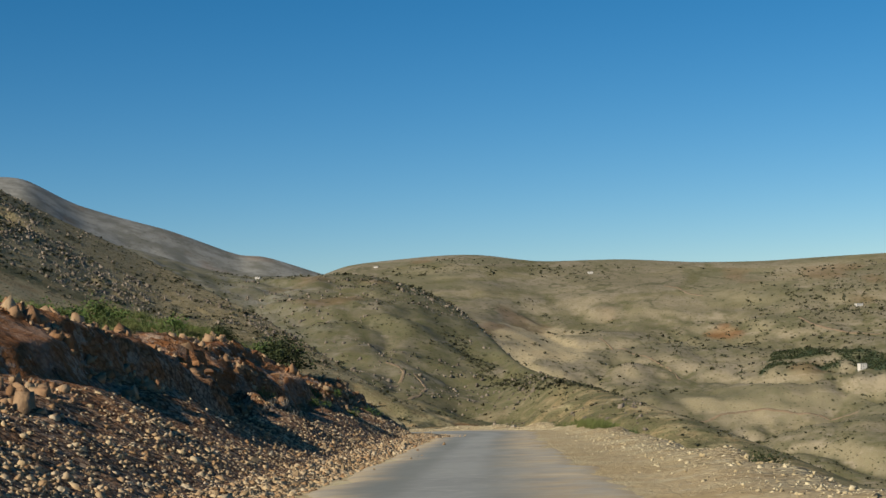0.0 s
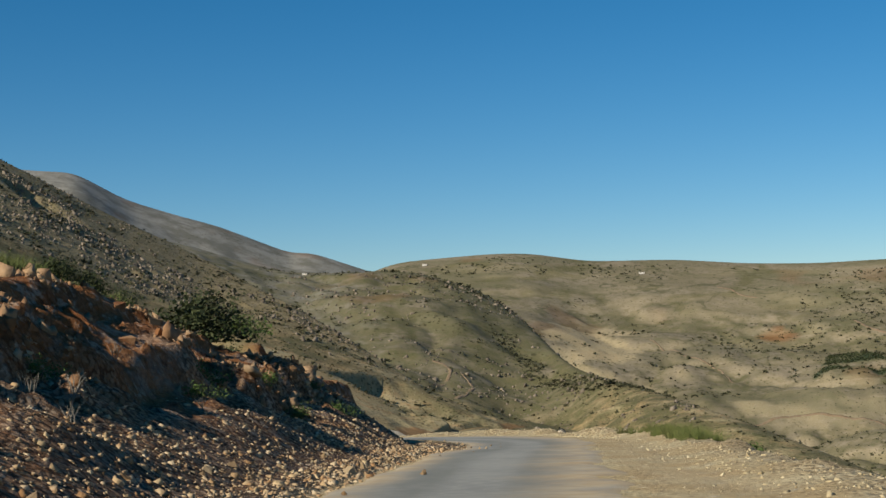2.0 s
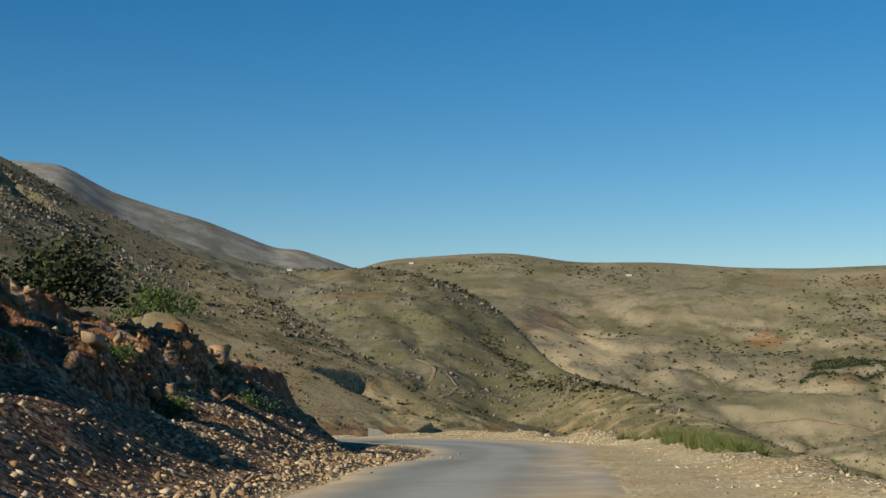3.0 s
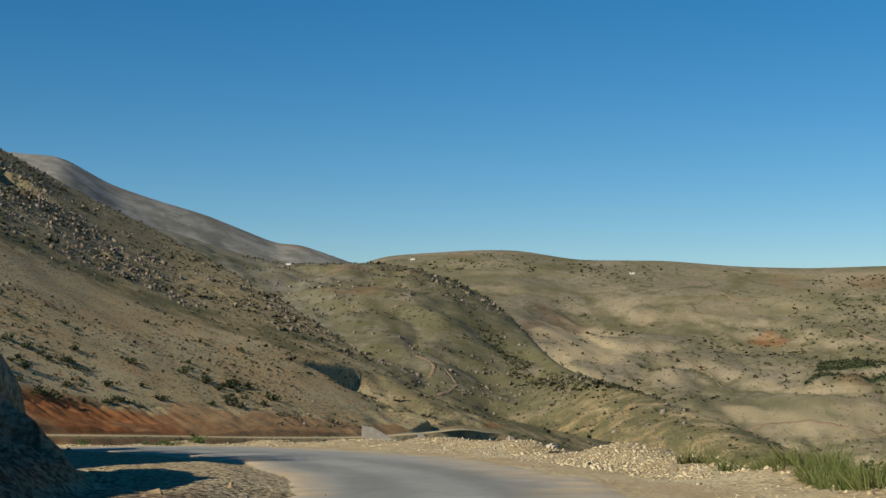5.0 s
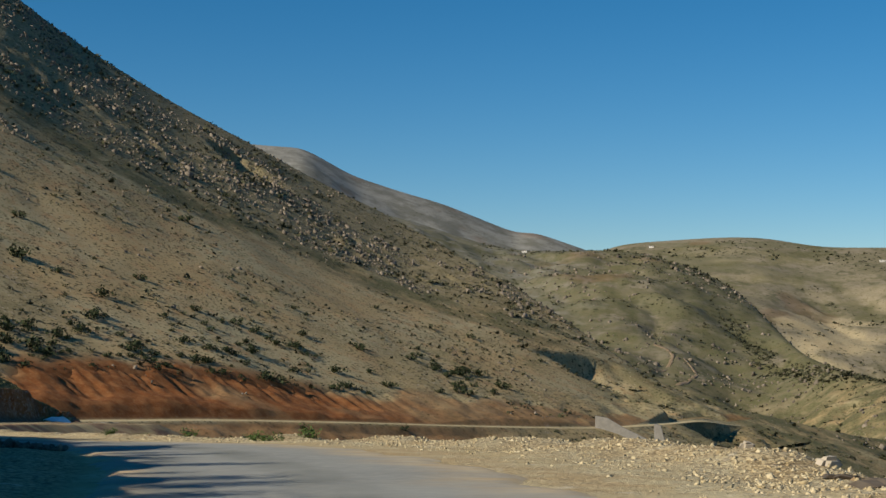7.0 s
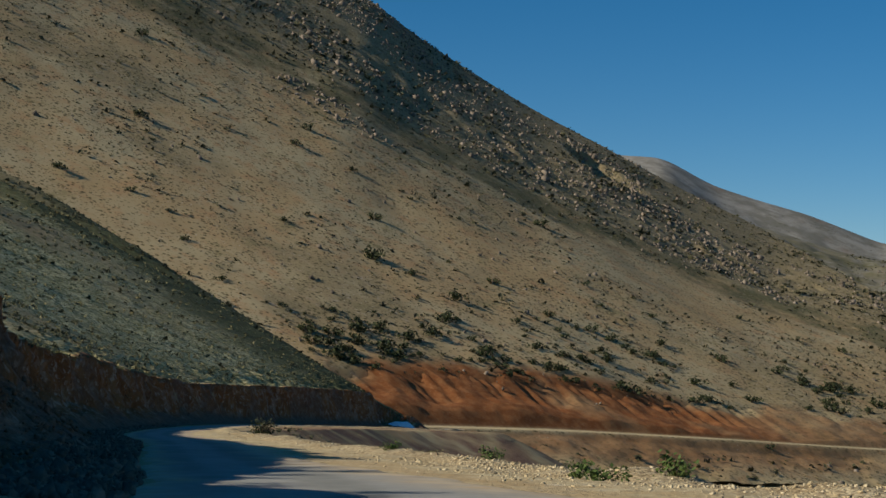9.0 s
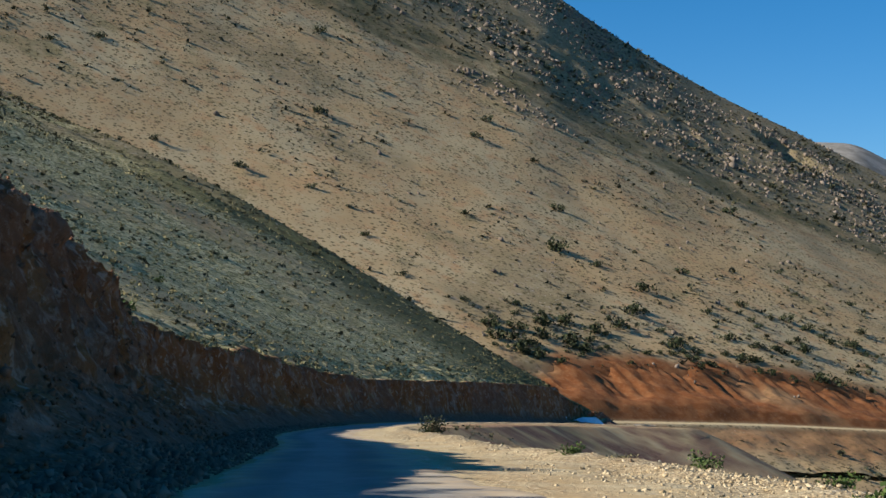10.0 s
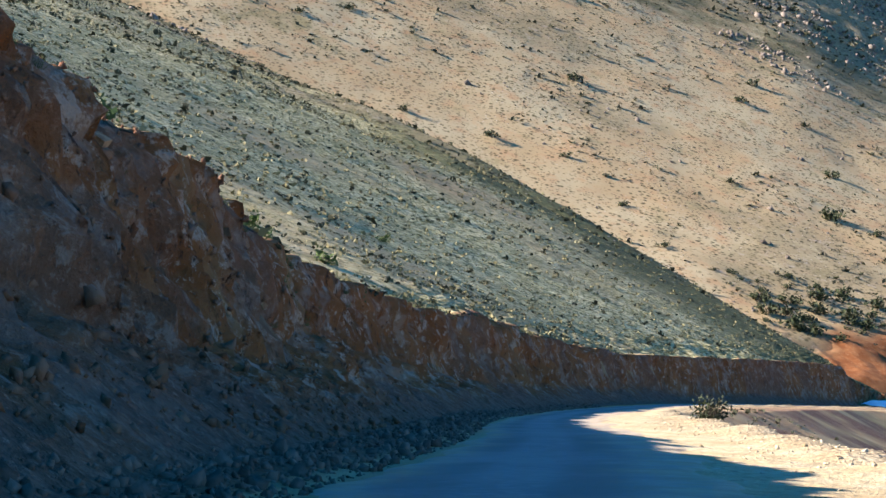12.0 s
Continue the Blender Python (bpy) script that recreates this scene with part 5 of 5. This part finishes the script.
# ---- concrete below the far road ----
def slab(name, outline, y, thick, label):
    """An upright slab: an outline in x and z, with thickness and worn edges."""
    bm = bmesh.new()
    front = [bm.verts.new((x, 0, z)) for x, z in outline]
    face = bm.faces.new(front)
    out = bmesh.ops.extrude_face_region(bm, geom=[face])
    for v in out["geom"]:
        if isinstance(v, bmesh.types.BMVert):
            v.co.y += thick
    bmesh.ops.recalc_face_normals(bm, faces=bm.faces)
    bmesh.ops.bevel(bm, geom=bm.edges[:], offset=0.15, segments=1, affect="EDGES")
    ob = part(name, bm, CONCRETE)
    ob.location.y = y
    return tagged(ob, label, "wall")


slab("retaining_wall", [(-58, -48.5), (-52, -49.6), (-44, -54.2), (-31, -60.2), (-31, -78), (-58, -70)], 830, 1.4, "pale sloping concrete wall below the far road")
slab("culvert_wall", [(-29.8, -51.9), (-26.6, -52.6), (-24.5, -60.5), (-24.5, -80), (-29.8, -80)], 829, 3.0, "short pale concrete culvert end")


# ---- dirt tracks on the farther slopes ----
def track(name, way, width, label):
    s, p, n = spline([(x, y, 0) for x, y in way], 3.0)
    w = np.array([-0.5, -0.47, -0.2, 0.2, 0.47, 0.5]) * width
    x, y = p[:, :1] + w * n[:, :1], p[:, 1:2] + w * n[:, 1:2]
    z = ground_height(x, y) + 0.3 - 1.6 * (np.abs(w) > 0.49 * width)
    ob = sheet(name, x, y, z, TRACK)
    return tagged(ob, label, "track", kind="structure")


track("dirt_track", [(-66, 1608), (-54, 1600), (-47, 1585), (-47, 1568), (-56, 1530), (-70, 1512)], 3.6, "pale dirt track winding down the green slope")
track("dirt_track", [(-34, 1578), (-27, 1562), (-23, 1540), (-25, 1515), (-34, 1482), (-44, 1462)], 3.6, "pale dirt track bending down the green slope")
track("dirt_track", [(288, 2838), (339, 2743), (389, 2669), (404, 2605)], 4, "thin dirt track across the far slope")
track("dirt_track", [(684, 2901), (705, 2836), (742, 2777), (800, 2740)], 7, "wide pale track above the orchard")
track("dirt_track", [(470, 3200), (496, 3183), (512, 3140), (540, 3120)], 6, "pale track high on the far slope")
track("dirt_track", [(381, 2338), (430, 2372), (479, 2386), (555, 2367), (640, 2350)], 5, "pale road on the valley floor")


# ---- houses far off ----
def box(bm, x0, x1, y0, y1, z0, z1):
    v = [bm.verts.new(p) for p in ((x0, y0, z0), (x1, y0, z0), (x1, y1, z0), (x0, y1, z0), (x0, y0, z1), (x1, y0, z1), (x1, y1, z1), (x0, y1, z1))]
    for f in ((0, 1, 5, 4), (1, 2, 6, 5), (2, 3, 7, 6), (3, 0, 4, 7), (4, 5, 6, 7), (3, 2, 1, 0)):
        bm.faces.new([v[k] for k in f])


def house(x, y, turn, length, depth, height, label):
    ob = thing("house", (x, y, ground_at(x, y)), label, "house")
    ob.rotation_euler.z = radians(turn)
    bm = bmesh.new()
    box(bm, -length / 2, length / 2, -depth / 2, depth / 2, -3, height)
    part("wall", bm, PLASTER, ob)
    bm = bmesh.new()
    box(bm, -length / 2 - 0.4, length / 2 + 0.4, -depth / 2 - 0.4, depth / 2 + 0.4, height, height + 0.5)
    part("roof", bm, CONCRETE, ob)
    storeys = max(1, int(height // 3.2))
    for k in range(storeys):
        for j in range(max(2, int(length // 4))):
            bm = bmesh.new()
            cx = -length / 2 + (j + 0.5) * length / max(2, int(length // 4))
            box(bm, cx - 0.6, cx + 0.6, -depth / 2 - 0.06, -depth / 2 + 0.2, 1.0 + 3.2 * k, 2.5 + 3.2 * k)
            part("window", bm, DARK, ob)
    return ob


house(693, 2514, 14, 12, 10, 10, "white two-storey house beside the orchard")
house(324, 3316, 6, 11, 8, 3.0, "long white house high on the far slope")
house(-153, 3380, -3, 10, 7, 3.0, "low white house near the far ridge")
house(816, 2960, 15, 14, 8, 4, "small white house on the far slope")
house(-281, 2255, -7, 7, 5, 2.6, "low pale house at the foot of the mountain")

# ---- single stones: rocks of the bank, and loose stones beside the road ----
forms = []
for k in range(8):
    v, f = rock_form(700 + k) if k % 4 == 0 else chip_form(700 + k)
    me = bpy.data.meshes.new("rock")
    me.from_pydata(v.tolist(), [], f.tolist())
    me.materials.append(ORANGE)
    forms.append(me)
loose = []
for k in range(6):
    v, f = chip_form(720 + k)
    me = bpy.data.meshes.new("stone")
    me.from_pydata(v.tolist(), [], f.tolist())
    me.materials.append(SCREE_PIECE)
    loose.append(me)


def lay(name, meshes, x, y, size, sink):
    z = ground_height(np.array(x), np.array(y))
    for k in range(len(x)):
        ob = new(name, meshes[k % len(meshes)])
        ob.parent = roadside
        ob.matrix_basis = Matrix.LocRotScale((x[k], y[k], z[k] - sink * size[k]), Euler(RNG.uniform(-0.5, 0.5, 3) * (1, 1, 6)), RNG.uniform(0.75, 1.25, 3) * size[k])


s, d, x, y = beside(230, 40, 100, lambda s: -9.0 + 0 * s, lambda s: -13.4 + 0 * s)
lay("rock", forms, x, y, RNG.gamma(2.0, 0.085, len(x)).clip(0.08, 0.36), 0.4)
s, d, x, y = beside(40, 190, 235, lambda s: -11.8 + 0 * s, lambda s: -13.8 + 0 * s)
lay("rock", forms, x, y, RNG.gamma(3.0, 0.08, len(x)).clip(0.1, 0.45), 0.3)
s, d, x, y = beside(190, 14, 104, lambda s: -3.7 + 0 * s, lambda s: -6.0 + 0 * s)
lay("stone", loose, x, y, RNG.gamma(2.0, 0.03, len(x)).clip(0.04, 0.14), 0.0)
s, d, x, y = beside(70, 40, 235, lambda s: VERGE(s) - 1.6, lambda s: VERGE(s) + 0.3)
lay("stone", loose, x, y, RNG.gamma(2.0, 0.022, len(x)).clip(0.03, 0.08), 0.2)
s, d, x, y = beside(16, 36, 104, lambda s: -3.6 + 0 * s, lambda s: -2.3 + 0 * s)
lay("stone", loose, x, y, RNG.uniform(0.03, 0.075, len(x)), -1.1)


# ---- slabs and boulders lying on the verge ----
def boulder(name, x, y, size, turn, seed, material, label):
    """A split block of stone with chipped edges, partly sunk."""
    g = random.Random(seed)
    bm = bmesh.new()
    bmesh.ops.create_cube(bm, size=2.0)
    bmesh.ops.bevel(bm, geom=bm.edges[:], offset=0.45, segments=2, affect="EDGES")
    for v in bm.verts:
        v.co = Vector((v.co.x * (1 - 0.3 * v.co.z), v.co.y * (1 - 0.15 * v.co.x), v.co.z)) + Vector((g.uniform(-0.15, 0.15), g.uniform(-0.15, 0.15), g.uniform(-0.15, 0.15)))
        v.co = Vector((v.co.x * size[0], v.co.y * size[1], v.co.z * size[2]))
    ob = part(name, bm, material)
    ob.matrix_basis = Matrix.LocRotScale((x, y, ground_at(x, y) + size[2] * 0.45), Euler((g.uniform(-0.12, 0.12), g.uniform(-0.12, 0.12), turn)), (1, 1, 1))
    return tagged(ob, label, "stone")


boulder("flat_slab", 6.5, 131.2, (0.62, 0.4, 0.06), 0.3, 1, DARKSLAB, "flat dark slab of stone lying on the sandy verge")
boulder("flat_slab", 6.0, 135.0, (0.45, 0.3, 0.06), 0.1, 2, DARKSLAB, "small dark slab of stone on the sandy verge")
boulder("boulder", 5.9, 139.0, (0.26, 0.2, 0.15), 0.6, 3, PALESTONE, "pale boulder on the outer edge of the verge")
boulder("boulder", 6.7, 139.4, (0.22, 0.18, 0.2), 1.4, 4, PALESTONE, "pale upright boulder on the outer edge of the verge")
boulder("boulder", 4.2, 141.2, (0.18, 0.15, 0.11), 0.2, 5, PALESTONE, "pale boulder half sunk in the rubble")
